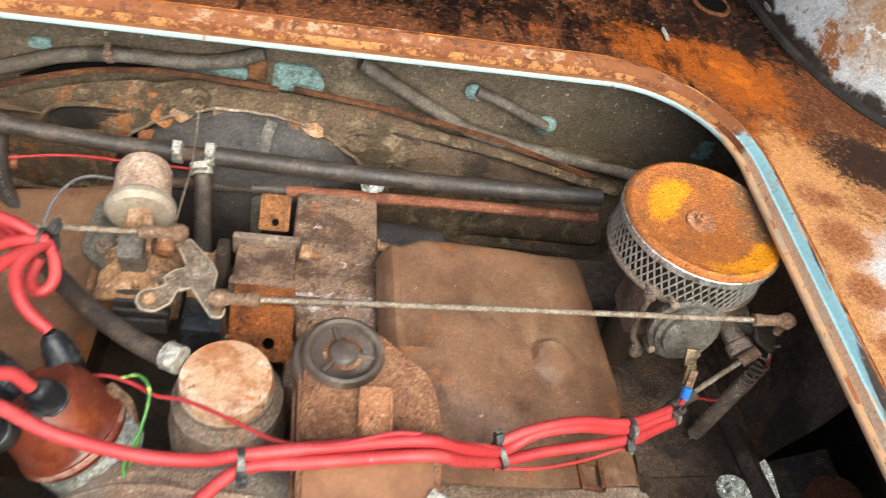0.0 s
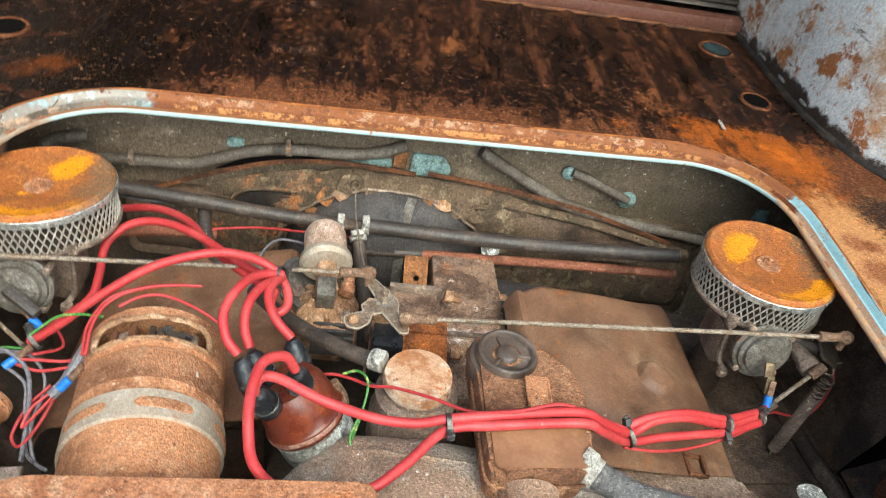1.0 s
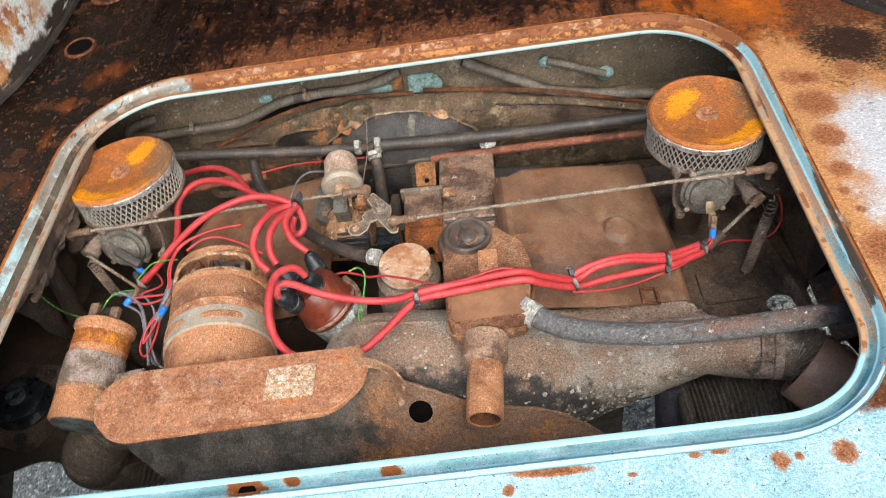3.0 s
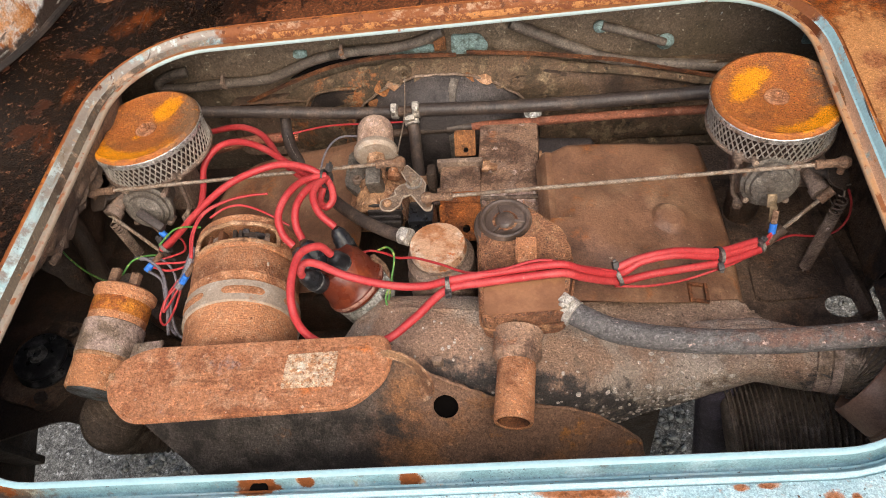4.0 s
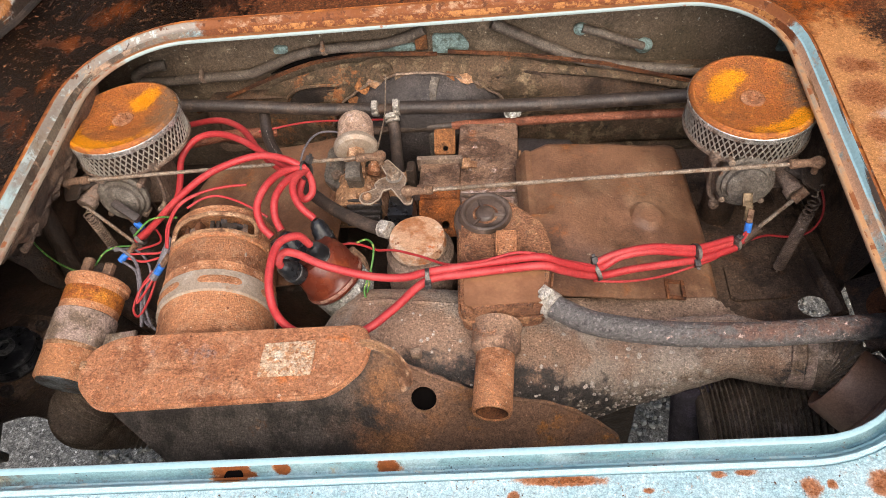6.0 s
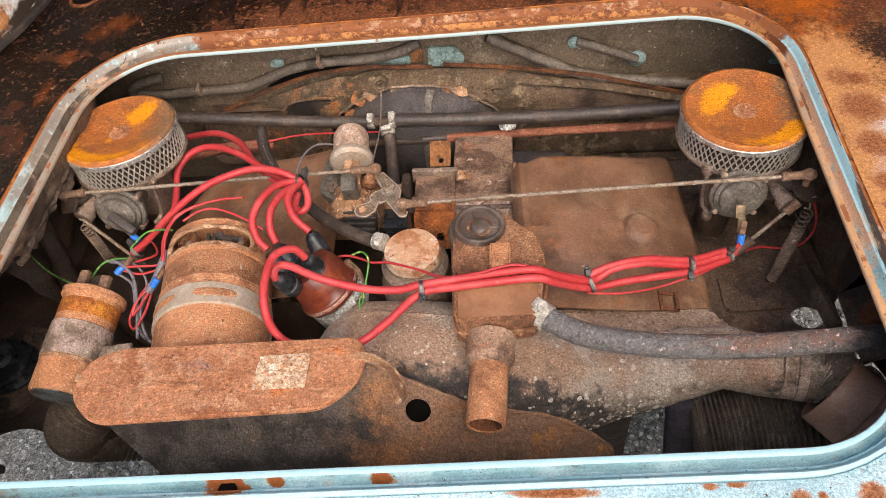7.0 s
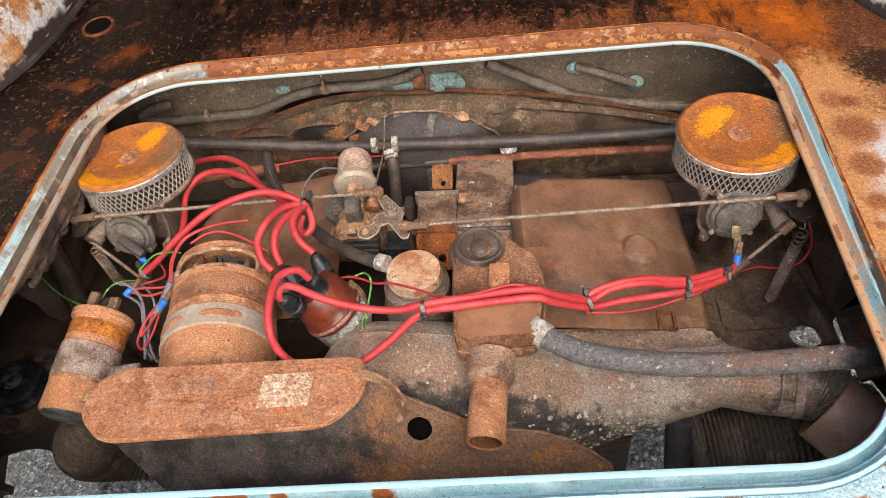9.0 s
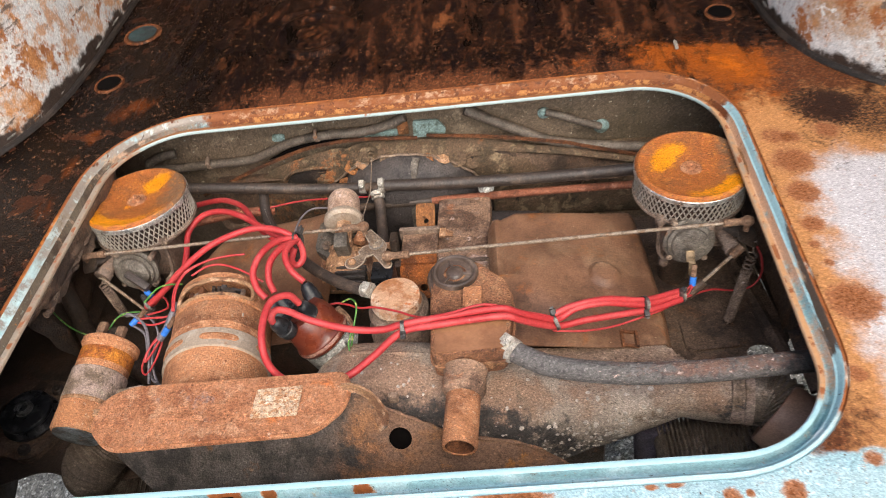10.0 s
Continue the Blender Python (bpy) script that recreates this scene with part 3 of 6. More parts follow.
def spline(pts, per=8):
    """Catmull-Rom through the points."""
    P = [Vector(p) for p in pts]
    if len(P) == 2:
        return P
    P = [2 * P[0] - P[1]] + P + [2 * P[-1] - P[-2]]
    out = []
    for i in range(1, len(P) - 2):
        a, b, c, d = P[i - 1:i + 3]
        for k in range(per):
            t = k / per
            out.append(0.5 * ((2 * b) + (c - a) * t + (2 * a - 5 * b + 4 * c - d) * t * t + (3 * b - a - 3 * c + d) * t ** 3))
    out.append(P[-2])
    return out


def sweep(path, r, n=12, shape=None, cap=True, bm=None):
    """Tube along a path; r is a number or a function of 0..1."""
    bm = bm or bmesh.new()
    P = [Vector(p) for p in path]
    T = [(P[min(i + 1, len(P) - 1)] - P[max(i - 1, 0)]).normalized() for i in range(len(P))]
    up = Vector((0, 0, 1)) if abs(T[0].z) < 0.9 else Vector((1, 0, 0))
    u = (up - T[0] * up.dot(T[0])).normalized()
    rings = []
    for i, (p, t) in enumerate(zip(P, T)):
        u = (u - t * u.dot(t)).normalized()
        w = t.cross(u)
        rr = r(i / (len(P) - 1)) if callable(r) else r
        sh = shape or [(math.cos(2 * math.pi * k / n), math.sin(2 * math.pi * k / n)) for k in range(n)]
        rings.append([bm.verts.new(p + (u * s + w * c) * rr) for c, s in sh])
    for a, b in zip(rings, rings[1:]):
        m = len(a)
        for k in range(m):
            bm.faces.new((a[k], a[(k + 1) % m], b[(k + 1) % m], b[k]))
    if cap:
        bm.faces.new(rings[0])
        bm.faces.new(rings[-1])
    return bm


def tube(pts, r, n=12, per=8):
    return sweep(spline(pts, per), r, n)


def block(size, m=None, bevel=0.003, seg=2, taper=1.0):
    bm = bmesh.new()
    bmesh.ops.create_cube(bm, size=1)
    for v in bm.verts:
        k = taper if v.co.z > 0 else 1
        v.co = Vector((v.co.x * size[0] * k, v.co.y * size[1] * k, v.co.z * size[2]))
    if bevel:
        bmesh.ops.bevel(bm, geom=bm.edges[:], offset=bevel, segments=seg, affect="EDGES", profile=0.6)
    if m is not None:
        bmesh.ops.transform(bm, matrix=m, verts=bm.verts)
    return bm


def at(x, y, z, rx=0, ry=0, rz=0):
    return pose(x, y, z, rx, ry, rz)


def rounded(pts, r, seg=5):
    """Closed outline with rounded corners; r a number or one per corner."""
    out = []
    n = len(pts)
    for i in range(n):
        p, a, b = Vector(pts[i]).to_2d(), Vector(pts[i - 1]).to_2d(), Vector(pts[(i + 1) % n]).to_2d()
        rr = r[i] if isinstance(r, (list, tuple)) else r
        da, db = (a - p), (b - p)
        k = min(rr, da.length * 0.49, db.length * 0.49)
        s, e = p + da.normalized() * k, p + db.normalized() * k
        for j in range(seg + 1):
            t = j / seg
            out.append((1 - t) ** 2 * s + 2 * t * (1 - t) * p + t * t * e)
    return out


def plate(outline, thick, m=None, bevel=0.001, holes=0):
    """Outline in xy, extruded down by thick; edges eased."""
    bm = bmesh.new()
    top = [bm.verts.new((p[0], p[1], 0)) for p in outline]
    low = [bm.verts.new((p[0], p[1], -thick)) for p in outline]
    ft = bm.faces.new(top)
    bm.faces.new(low[::-1])
    n = len(top)
    for k in range(n):
        bm.faces.new((top[k], low[k], low[(k + 1) % n], top[(k + 1) % n]))
    if bevel:
        bmesh.ops.bevel(bm, geom=list(ft.edges), offset=bevel, segments=2, affect="EDGES")
    if m is not None:
        bmesh.ops.transform(bm, matrix=m, verts=bm.verts)
    return bm


def join(*bms):
    out = bmesh.new()
    for b in bms:
        me = bpy.data.meshes.new("tmp")
        b.to_mesh(me)
        b.free()
        out.from_mesh(me)
        bpy.data.meshes.remove(me)
    return out


def loft(rings, closed_ring=True, cap=True):
    bm = bmesh.new()
    R = [[bm.verts.new(p) for p in ring] for ring in rings]
    n = len(R[0])
    for a, b in zip(R, R[1:]):
        for k in range(n if closed_ring else n - 1):
            bm.faces.new((a[k], a[(k + 1) % n], b[(k + 1) % n], b[k]))
    if cap and closed_ring:
        bm.faces.new(R[0])
        bm.faces.new(R[-1])
    return bm


def hexnut(m, r=0.006, h=0.005, bolt=0.003):
    return join(lathe([(r, 0), (r, h * .85), (r * .9, h)], 6, m), lathe([(bolt, h * .5), (bolt, h * 1.6), (bolt * .7, h * 1.8)], 10, m))


def sheet(nx, ny, fn, thick=0.0015):
    """Grid surface fn(u, v) -> point, given thickness downwards along its normal."""
    bm = bmesh.new()
    V = [[bm.verts.new(fn(i / nx, j / ny)) for j in range(ny + 1)] for i in range(nx + 1)]
    for i in range(nx):
        for j in range(ny):
            bm.faces.new((V[i][j], V[i + 1][j], V[i + 1][j + 1], V[i][j + 1]))
    bmesh.ops.recalc_face_normals(bm, faces=bm.faces)
    if thick:
        bmesh.ops.solidify(bm, geom=bm.faces[:], thickness=thick)
    return bm


# ---- bodywork ----
DECK = 0.832


def opening(off, n_arc=12):
    """The engine hatch outline, grown outwards by off; slightly askew as pressed."""
    x0, x1, y0, y1 = -.397 - off * .85, .392 + off * .7, -.397 - off * .62, .142 + off
    out = []
    for cx, cy, r, a0 in ((x1, y1, .10 + off, 0), (x0, y1, .10 + off, 90), (x0, y0, .085 + off, 180), (x1, y0, .085 + off, 270)):
        sx, sy = (1 if cx > 0 else -1), (1 if cy > -.1 else -1)
        for k in range(n_arc + 1):
            a = radians(a0 + 90 * k / n_arc)
            out.append((cx - sx * r + r * math.cos(a), cy - sy * r + r * math.sin(a)))
    full = []
    for i, p in enumerate(out):
        q = out[(i + 1) % len(out)]
        d = math.dist(p, q)
        m = max(1, int(d / .03))
        full += [(p[0] + (q[0] - p[0]) * k / m, p[1] + (q[1] - p[1]) * k / m) for k in range(m)]
    return [(x, y + .045 * x) for x, y in full]


def ring_mesh(levels):
    rings = [[(x, y, z) for x, y in opening(o)] for o, z in levels]
    return loft(rings, True, False)


rim = thing("hatch_surround", (0, 0, DECK), "pale blue painted steel hatch surround with rust along its front", "car body", kind="structure")
part("inner_lip", ring_mesh([(.004, .8245), (.0008, .8247), (0, .8255), (0, .8275), (.0007, .8287), (.0018, .8293)]), "lip", rim, "thin pale blue lip edge")
part("lip_flat", ring_mesh([(.0018, .8293), (.0045, .8294), (.0075, .829), (.0095, .8280)]), "lipflat", rim, "worn flat behind the lip")
part("seal_channel", ring_mesh([(.0095, .8280), (.0112, .8225), (.0135, .8195), (.0175, .8185), (.0205, .8205), (.0222, .8262), (.0232, .8275)]), "groove", rim, "deep seal groove with worn dirty paint")
part("outer_band", ring_mesh([(.0232, .8275), (.0262, .8277), (.0285, .8295), (.031, .8328), (.0335, .8338)]), "rim", rim, "blue outer band worn to rust")
part("outer_edge", ring_mesh([(.0335, .8338), (.037, .8335), (.039, .8295), (.041, .832)]), "rim_edge", rim, "rust-stained outer edge")

part("inner_flange", sheet(70, 14, lambda u, v: (-.3985 - .006 * v + .007 * v * noise.noise((u * 13, v * 3, 4)), -.20 + .27 * u, .824 - (.034 + .012 * noise.noise((u * 6, 1, 9)) + .005 * noise.noise((u * 30, 1, 2))) * v * min(1, .2 + 3 * u)), .0015), "underbody", rim, "rusty ragged flange under the lip")
part("flange_fold", sweep([(-.4035 + .004 * noise.noise((k * .5, 3, 4)), -.17 + .23 * k / 40, .800 + .006 * noise.noise((k * .22, 6, 1))) for k in range(41)], .004, 7), "underbody", rim)


def deck_z(x, y):
    z = DECK
    if y > .29:
        k = min(1, (y - .29) / .03) * min(1, max(0, (.70 - y) / .04))
        if abs(x) < .40:
            z += .0045 * k * (.5 + .5 * math.cos(x / .075 * 2 * math.pi)) ** 7 * (1 if x > -.05 else .6)
        d = math.hypot((x + .17), (y - .372) * .9)
        if d < .075:
            z = DECK - .003 + .006 * max(0, 1 - abs(d - .056) / .012) + .0022 * max(0, 1 - abs(d - .028) / .010)
    z += .0015 * noise.noise((x * 9, y * 9, 0))
    return z


def deck_bm():
    bm = bmesh.new()
    inner = opening(.041)
    n = len(inner)
    fr = [0, .03, .08, .16, .26, .38, .52, .7, .85, 1]
    rings = []
    for f in fr:
        ring = []
        for x, y in inner:
            dx, dy = x, y + .13
            s = max(abs(dx) / .80, (dy / .40) if dy > 0 else (-dy / .42))
            ox, oy = dx / s, dy / s - .13
            px, py = x + (ox - x) * f, y + (oy - y) * f
            ring.append(bm.verts.new((px, py, deck_z(px, py) if f else .832)))
        rings.append(ring)
    for a, b in zip(rings, rings[1:]):
        for k in range(n):
            bm.faces.new((a[k], a[(k + 1) % n], b[(k + 1) % n], b[k]))
    return bm


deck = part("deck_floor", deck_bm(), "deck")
tagged(deck, "rusted load deck around the hatch, flaking white paint", "deck floor", kind="structure")
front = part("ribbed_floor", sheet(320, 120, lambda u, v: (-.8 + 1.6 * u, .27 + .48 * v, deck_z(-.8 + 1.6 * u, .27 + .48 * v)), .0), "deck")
tagged(front, "dark rusted ribbed load floor with a round pressing", "floor", kind="structure")
tail = part("rear_panel", sheet(20, 10, lambda u, v: (-.8 + 1.6 * u, -.55 - .03 * math.sin(v * math.pi / 2), .832 - .45 * v ** 1.5), .002), "rim")
tagged(tail, "white and pale blue rear body panel", "car body", kind="structure")


ARCH = {1: (.455, .385, .504, .10), -1: (.445, .415, .522, .07)}


def arch_foot(s, a):
    """Where the arch meets the deck, a from 0 at its rear to pi."""
    cy, ry, x0, dx = ARCH[s]
    return s * (x0 + dx * abs(math.cos(a)) ** 4), cy - ry * .88 * math.cos(a)


def arch_bm(s):
    cy, ry, x0, dx = ARCH[s]

    def f(u, v):
        a = math.pi * u
        w = v
        y = cy - ry * math.cos(a) * (1 - .12 * w ** 3)
        z = DECK - .01 + .34 * math.sin(a) ** .8 * (1 - .35 * max(0, 1 - w) ** 6)
        x = x0 + .27 * (1 - w) + dx * abs(math.cos(a)) ** 4
        if w > .8:
            k = (w - .8) / .2
            z = DECK - .01 + .34 * math.sin(a) ** .8 * math.cos(k * math.pi / 2)
            x = x0 + .054 + dx * abs(math.cos(a)) ** 4 - .054 * math.sin(k * math.pi / 2)
        return (s * x, y + .01 * noise.noise((x * 6, y * 6, z * 6)), z)
    return sheet(48, 48, f, .002)


for s, nm in ((1, "wheel_arch_1"), (-1, "wheel_arch_2")):
    wa = tagged(part(nm, arch_bm(s), "arch"), "inner wheel arch with flaking white primer over rust", "wheel arch", kind="structure")
    foot = [arch_foot(s, math.pi * (.02 + .96 * k / 60)) for k in range(61)]
    part("foot_seam", sweep([(x - s * .002, y, DECK + .001 + .0015 * noise.noise((y * 30, 2, s))) for x, y in foot], .0055, 8), "sooty", wa, "cracked black sealer along the arch foot")
    part("sealer_ridge", sweep([(x + s * .004, y, DECK + .011 + .002 * noise.noise((y * 24, 5, s))) for x, y in foot], lambda t: .0035 + .0015 * math.sin(t * 90), 7), "sealer", wa, "wrinkled grey sealer bead")

# unseen walls and roof, added to close the cabin and keep light off the deck
for nm, size, c in (("wall_east", (.03, 2.0, 1.0), (.82, .35, 1.05)), ("wall_west", (.03, 2.0, 1.0), (-.82, .35, 1.05)), ("ceiling", (1.7, 1.15, .03), (0, .90, 1.58)),
                    ("wall_north", (1.7, .03, 1.0), (0, 1.45, 1.1))):
    tagged(part(nm, block(size, at(*c), .004), "cabin"), "plain dark lining of the unseen car interior, added to shade the deck", "car interior", kind="structure")
bar = thing("cross_rail", (0, .572, .83), "maroon painted cross rail at the floor's front", "rail")
part("beam", block((1.04, .03, .026), at(0, .574, .842), .008), "shadowred", bar)
part("foot_strip", sweep([(-.52, .5555, .834), (0, .5550, .834), (.52, .5555, .834)], .003, 10), "rust_dark", bar, "rusty strip along the rail's foot")
seat = thing("folded_bench", (0, .64, .84), "dark folded rear seat with a ribbed back", "seat")
part("backrest", block((1.02, .05, .5), at(0, .655, 1.10, 6), .01), "black", seat)
part("ribbed_mat", sheet(2, 240, lambda u, v: (-.51 + 1.02 * u, .605 + .045 * v - .004 * math.sin(v * 2 * math.pi * 46), .855 + .43 * v), .001), "black", seat)
for x, y, r in ((-.466, .416, .026), (-.471, .267, .019), (.444, .488, .022), (.447, .329, .018)):
    h = thing("drain_hole", (x, y, DECK), "round pressed drain hole in the rusty deck", "drain hole", "drain holes", "structure")
    part("collar", lathe([(r * 1.22, -.001), (r * 1.12, .0018), (r * .98, .0012), (r * .9, -.004)], 32, at(x, y, DECK + .001), (1, 1.1)), "deck", h)
    # no real depth: a dark disc above the deck paints the hole's shade
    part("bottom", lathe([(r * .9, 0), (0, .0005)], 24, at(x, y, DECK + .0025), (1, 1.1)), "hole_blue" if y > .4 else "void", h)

single("paint_drip", plate(rounded([(-.0022, -.011), (.0018, -.012), (.0026, .006), (.0006, .013), (-.002, .008)], .001), .0012, at(.369, .246, DECK + .0035), .0003), "galv", "small white paint drip on the rusty deck", "paint drip", (.369, .246, DECK))

# engine bay shell
fw = part("firewall", sheet(60, 30, lambda u, v: (-.66 + 1.32 * u, .2 + .004 * noise.noise((u * 12, v * 5, 1)) + .03 * max(0, abs(u - .5) * 2 - .7), .40 + .428 * v), .002), "fire")
tagged(fw, "grimy grey-green bulkhead behind the engine", "bulkhead", kind="structure")
for s, nm in ((1, "bay_wall_1"), (-1, "bay_wall_2")):
    tagged(part(nm, sheet(30, 20, lambda u, v: (s * (.63 + .03 * noise.noise((u * 5, v * 5, s)) - .05 * v), -.50 + .72 * u, .42 + .405 * v), .002), "underbody" if s > 0 else "dark"), "dark dirty inner side of the engine bay", "car body", kind="structure")
ground = part("ground", sheet(60, 60, lambda u, v: (-40 * (1 - 2 * u) * abs(1 - 2 * u) ** 1.5, -40 * (1 - 2 * v) * abs(1 - 2 * v) ** 1.5, .0), 0), "gravel")
tagged(ground, "grey gravel ground under the car", "gravel", kind="structure")


# ---- engine, large forms ----
def shroud_right():
    def f(u, v):
        far, near = .034 + .046 * u ** .75 - .016 * max(0, (u - .88) / .12) ** 2, -.188 + .024 * u ** 2
        y = far + (near - far) * v
        x0, x1 = .095 + .006 * v, .298 + .013 * math.sin(min(1, v * 1.15) * math.pi / 2)
        x = x0 + (x1 - x0) * u
        z = .738 - .23 * (x - .105) + .004 * math.sin(v * 3.1)
        e = max(0, (abs(u - .5) - .43) / .07)
        z -= .030 * e ** 2
        if v < .10:
            z -= .040 * (1 - v / .10) ** 2
        if u < .18 and v < .55:
            z -= .010 * (1 - abs(u - .09) / .09)
        d = math.hypot(x - .238, y + .075)
        z += .007 * (1 if d < .015 else max(0, 1 - (d - .015) / .004))
        d2 = math.hypot((x - .205) / 1.2, y + .085)
        k = max(0, min(1, (.075 - d2) / .035))
        z += .006 * k * k * (3 - 2 * k)
        return (x, y, z + .004 * noise.noise((x * 14, y * 14, 2)))
    return sheet(56, 72, f, .002)


sr = thing("cylinder_shroud", (.2, -.05, .6), "dusty brown pressed steel cylinder shroud with a round boss", "engine shroud")
part("cover", shroud_right(), "tin", sr)
part("side_wall", block((.185, .20, .14), at(.203, -.075, .612), .01), "dark", sr)


def shroud_left():
    def f(u, v):
        far, near = .060 + .045 * math.sin(min(1, u * 2.2) * math.pi / 2), -.15
        y = far + (near - far) * v
        x = -.335 + .22 * u
        r = math.hypot(max(0, .30 - u) / .30, max(0, .30 - v) / .30)
        z = .714 - .18 * (-x - .115) - .045 * max(0, r - .55) ** 2 / .2
        if v < .08:
            z -= .03 * (1 - v / .08) ** 2
        z -= .03 * max(0, (u - .92) / .08) ** 2
        return (x, y, z + .005 * noise.noise((x * 14, y * 14, 5)))
    return sheet(40, 40, f, .002)


sl = thing("cylinder_shroud", (-.21, -.02, .6), "dusty brown cylinder shroud half hidden by red leads", "engine shroud")
part("cover", shroud_left(), "tin", sl)
part("side_wall", block((.17, .20, .12), at(-.215, -.03, .605), .01), "dark", sl)


def secs_interp(secs, per=4):
    A = np.array(secs)
    out = []
    for i in range(len(A) - 1):
        for k in range(per):
            t = k / per
            t2 = t
            out.append(tuple(A[i] * (1 - t2) + A[i + 1] * t2))
    return out + [tuple(A[-1])]


fh = thing("fan_housing", (.1, -.24, .60), "pitted grey cast aluminium fan housing flecked with white", "fan housing")


def fh_sections():
    secs = [(-.115, -.222, .690, .015, .012), (-.09, -.220, .704, .032, .030), (-.06, -.222, .714, .044, .040), (0, -.232, .710, .056, .052), (.06, -.238, .698, .06, .056), (.12, -.235, .676, .058, .055), (.17, -.223, .656, .054, .050),
            (.20, -.217, .655, .050, .045), (.225, -.218, .656, .045, .040), (.26, -.224, .676, .035, .033), (.30, -.228, .696, .029, .029), (.35, -.242, .700, .028, .027), (.385, -.247, .702, .030, .029)]
    return secs_interp(secs, 8)


def fh_mesh():
    rings = []
    for x, y, z, ry, rz in fh_sections():
        rings.append([(x, y + ry * math.copysign(abs(math.cos(a)) ** .8, math.cos(a)), z + rz * math.copysign(abs(math.sin(a)) ** .8, math.sin(a)) +
                       .004 * noise.noise((x * 25, math.cos(a) * 2, math.sin(a) * 2)) + .0016 * noise.noise((x * 90, math.cos(a) * 6, math.sin(a) * 6)) + .0010 * noise.noise((x * 210, math.cos(a) * 13, math.sin(a) * 13))) for a in [2 * math.pi * k / 72 for k in range(72)]])
    return loft(rings)


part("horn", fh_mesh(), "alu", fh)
part("casting_seam", sweep([(x, y + ry * .34, z + rz * .935 + .003 * noise.noise((x * 40, 2, 7))) for x, y, z, ry, rz in fh_sections() if -.09 < x < .33], lambda t: .0030 + .0008 * math.sin(t * 57), 7), "alu", fh, "raised parting seam")


# belt guard
bg_thing = thing("belt_guard", (-.165, -.31, .78), "heavily rusted flat belt guard cover with a worn label", "belt guard")
OUT = [(-.290, -.292), (-.265, -.276), (-.044, -.267), (-.037, -.285), (-.040, -.308), (-.066, -.334), (-.265, -.347), (-.291, -.322)]
part("cover", plate(rounded(OUT, [.01, .02, .008, .006, .012, .015, .015, .01]), .006, at(0, 0, .803), .002), "guard", bg_thing)
part("rolled_edge", sweep([(p[0], p[1], .7985) for p in rounded(OUT, [.01, .02, .008, .006, .012, .015, .015, .01]) + rounded(OUT, [.01, .02, .008, .006, .012, .015, .015, .01])[:1]], .0028, 8), "guard", bg_thing)
part("label_plate", plate(rounded([(-.129, -.286), (-.083, -.283), (-.084, -.317), (-.130, -.319)], .002), .0012, at(0, 0, .8045), .0003), "label", bg_thing, "worn cream label eaten by rust")
part("ridge", block((.055, .006, .004), at(-.205, -.314, .803, 0, 0, -3), .0018), "guard", bg_thing, "worn raised ridge")
part("strap_clip", join(sweep(spline([(-.042, -.288, .804), (-.030, -.290, .806), (-.016, -.295, .800), (-.006, -.303, .786), (-.006, -.308, .774), (-.012, -.309, .770)]), .0066, shape=[(.18, 1), (-.18, 1), (-.18, -1), (.18, -1)])), "rust_pale", bg_thing, "rusty sheet-metal strap clip")
part("edge_tab", block((.006, .008, .006), at(-.291, -.305, .801), .0015), "rust_pale", bg_thing)

# generator
ga, gb = Vector((-.228, -.085, .737)), Vector((-.201, -.285, .737))
gen = thing("generator", (-.215, -.18, .69), "rusted cylindrical generator with a grey clamp strap", "generator")
G = along(gb, ga) @ Matrix.Diagonal((1.076, 1.076, 1, 1))
slot0 = max(range(360), key=lambda k: (G.to_3x3() @ Vector((math.cos(radians(k)), math.sin(radians(k)), 0))).dot(Vector((0.05, -.15, 1)))) * math.pi / 180
part("body", lathe([(.02, 0), (.046, 0), (.0525, .006), (.0525, .100), (.0535, .102), (.0525, .104), (.0525, .131), (.050, .136), (.02, .136)], 48, G), "rust", gen)
part("clamp_strap", lathe([(.0530, .0655), (.0548, .0665), (.0548, .0900), (.0530, .0910)], 48, G), "strap", gen)
part("end_plate", lathe([(.046, .136), (.052, .1365), (.052, .142), (.049, .143)], 48, G), "rust", gen)
def bell_shell():
    """Drum with one arched window through its side, wall 2.5 mm thick."""
    bm = bmesh.new()
    A = [slot0 + radians(a) for a in list(range(-180, -50, 10)) + [-50, -47, -43, -38, -30, -20, -10, 0, 10, 20, 30, 38, 43, 47, 50] + list(range(60, 180, 10))]
    Z = [.1375, .1405, .1425, .145, .150, .156, .1605, .1635, .1655, .170, .1765]
    V = [[bm.verts.new(G @ Vector(((.0525 - (.001 if z > .176 else 0)) * math.cos(a), .0525 * math.sin(a), z))) for z in Z] for a in A]
    n = len(A)
    for i in range(n):
        d = math.degrees((A[i] + A[(i + 1) % n]) / 2 - slot0) if i < n - 1 else 180
        for j in range(len(Z) - 1):
            zm = (Z[j] + Z[j + 1]) / 2
            cut = .1425 < zm < .1655 and abs(d) < (50 if .145 < zm < .1605 else 46 if .1425 < zm < .1635 else 41)
            if not cut:
                bm.faces.new((V[i][j], V[(i + 1) % n][j], V[(i + 1) % n][j + 1], V[i][j + 1]))
    bmesh.ops.recalc_face_normals(bm, faces=bm.faces)
    bmesh.ops.solidify(bm, geom=bm.faces[:], thickness=.0025)
    return bm


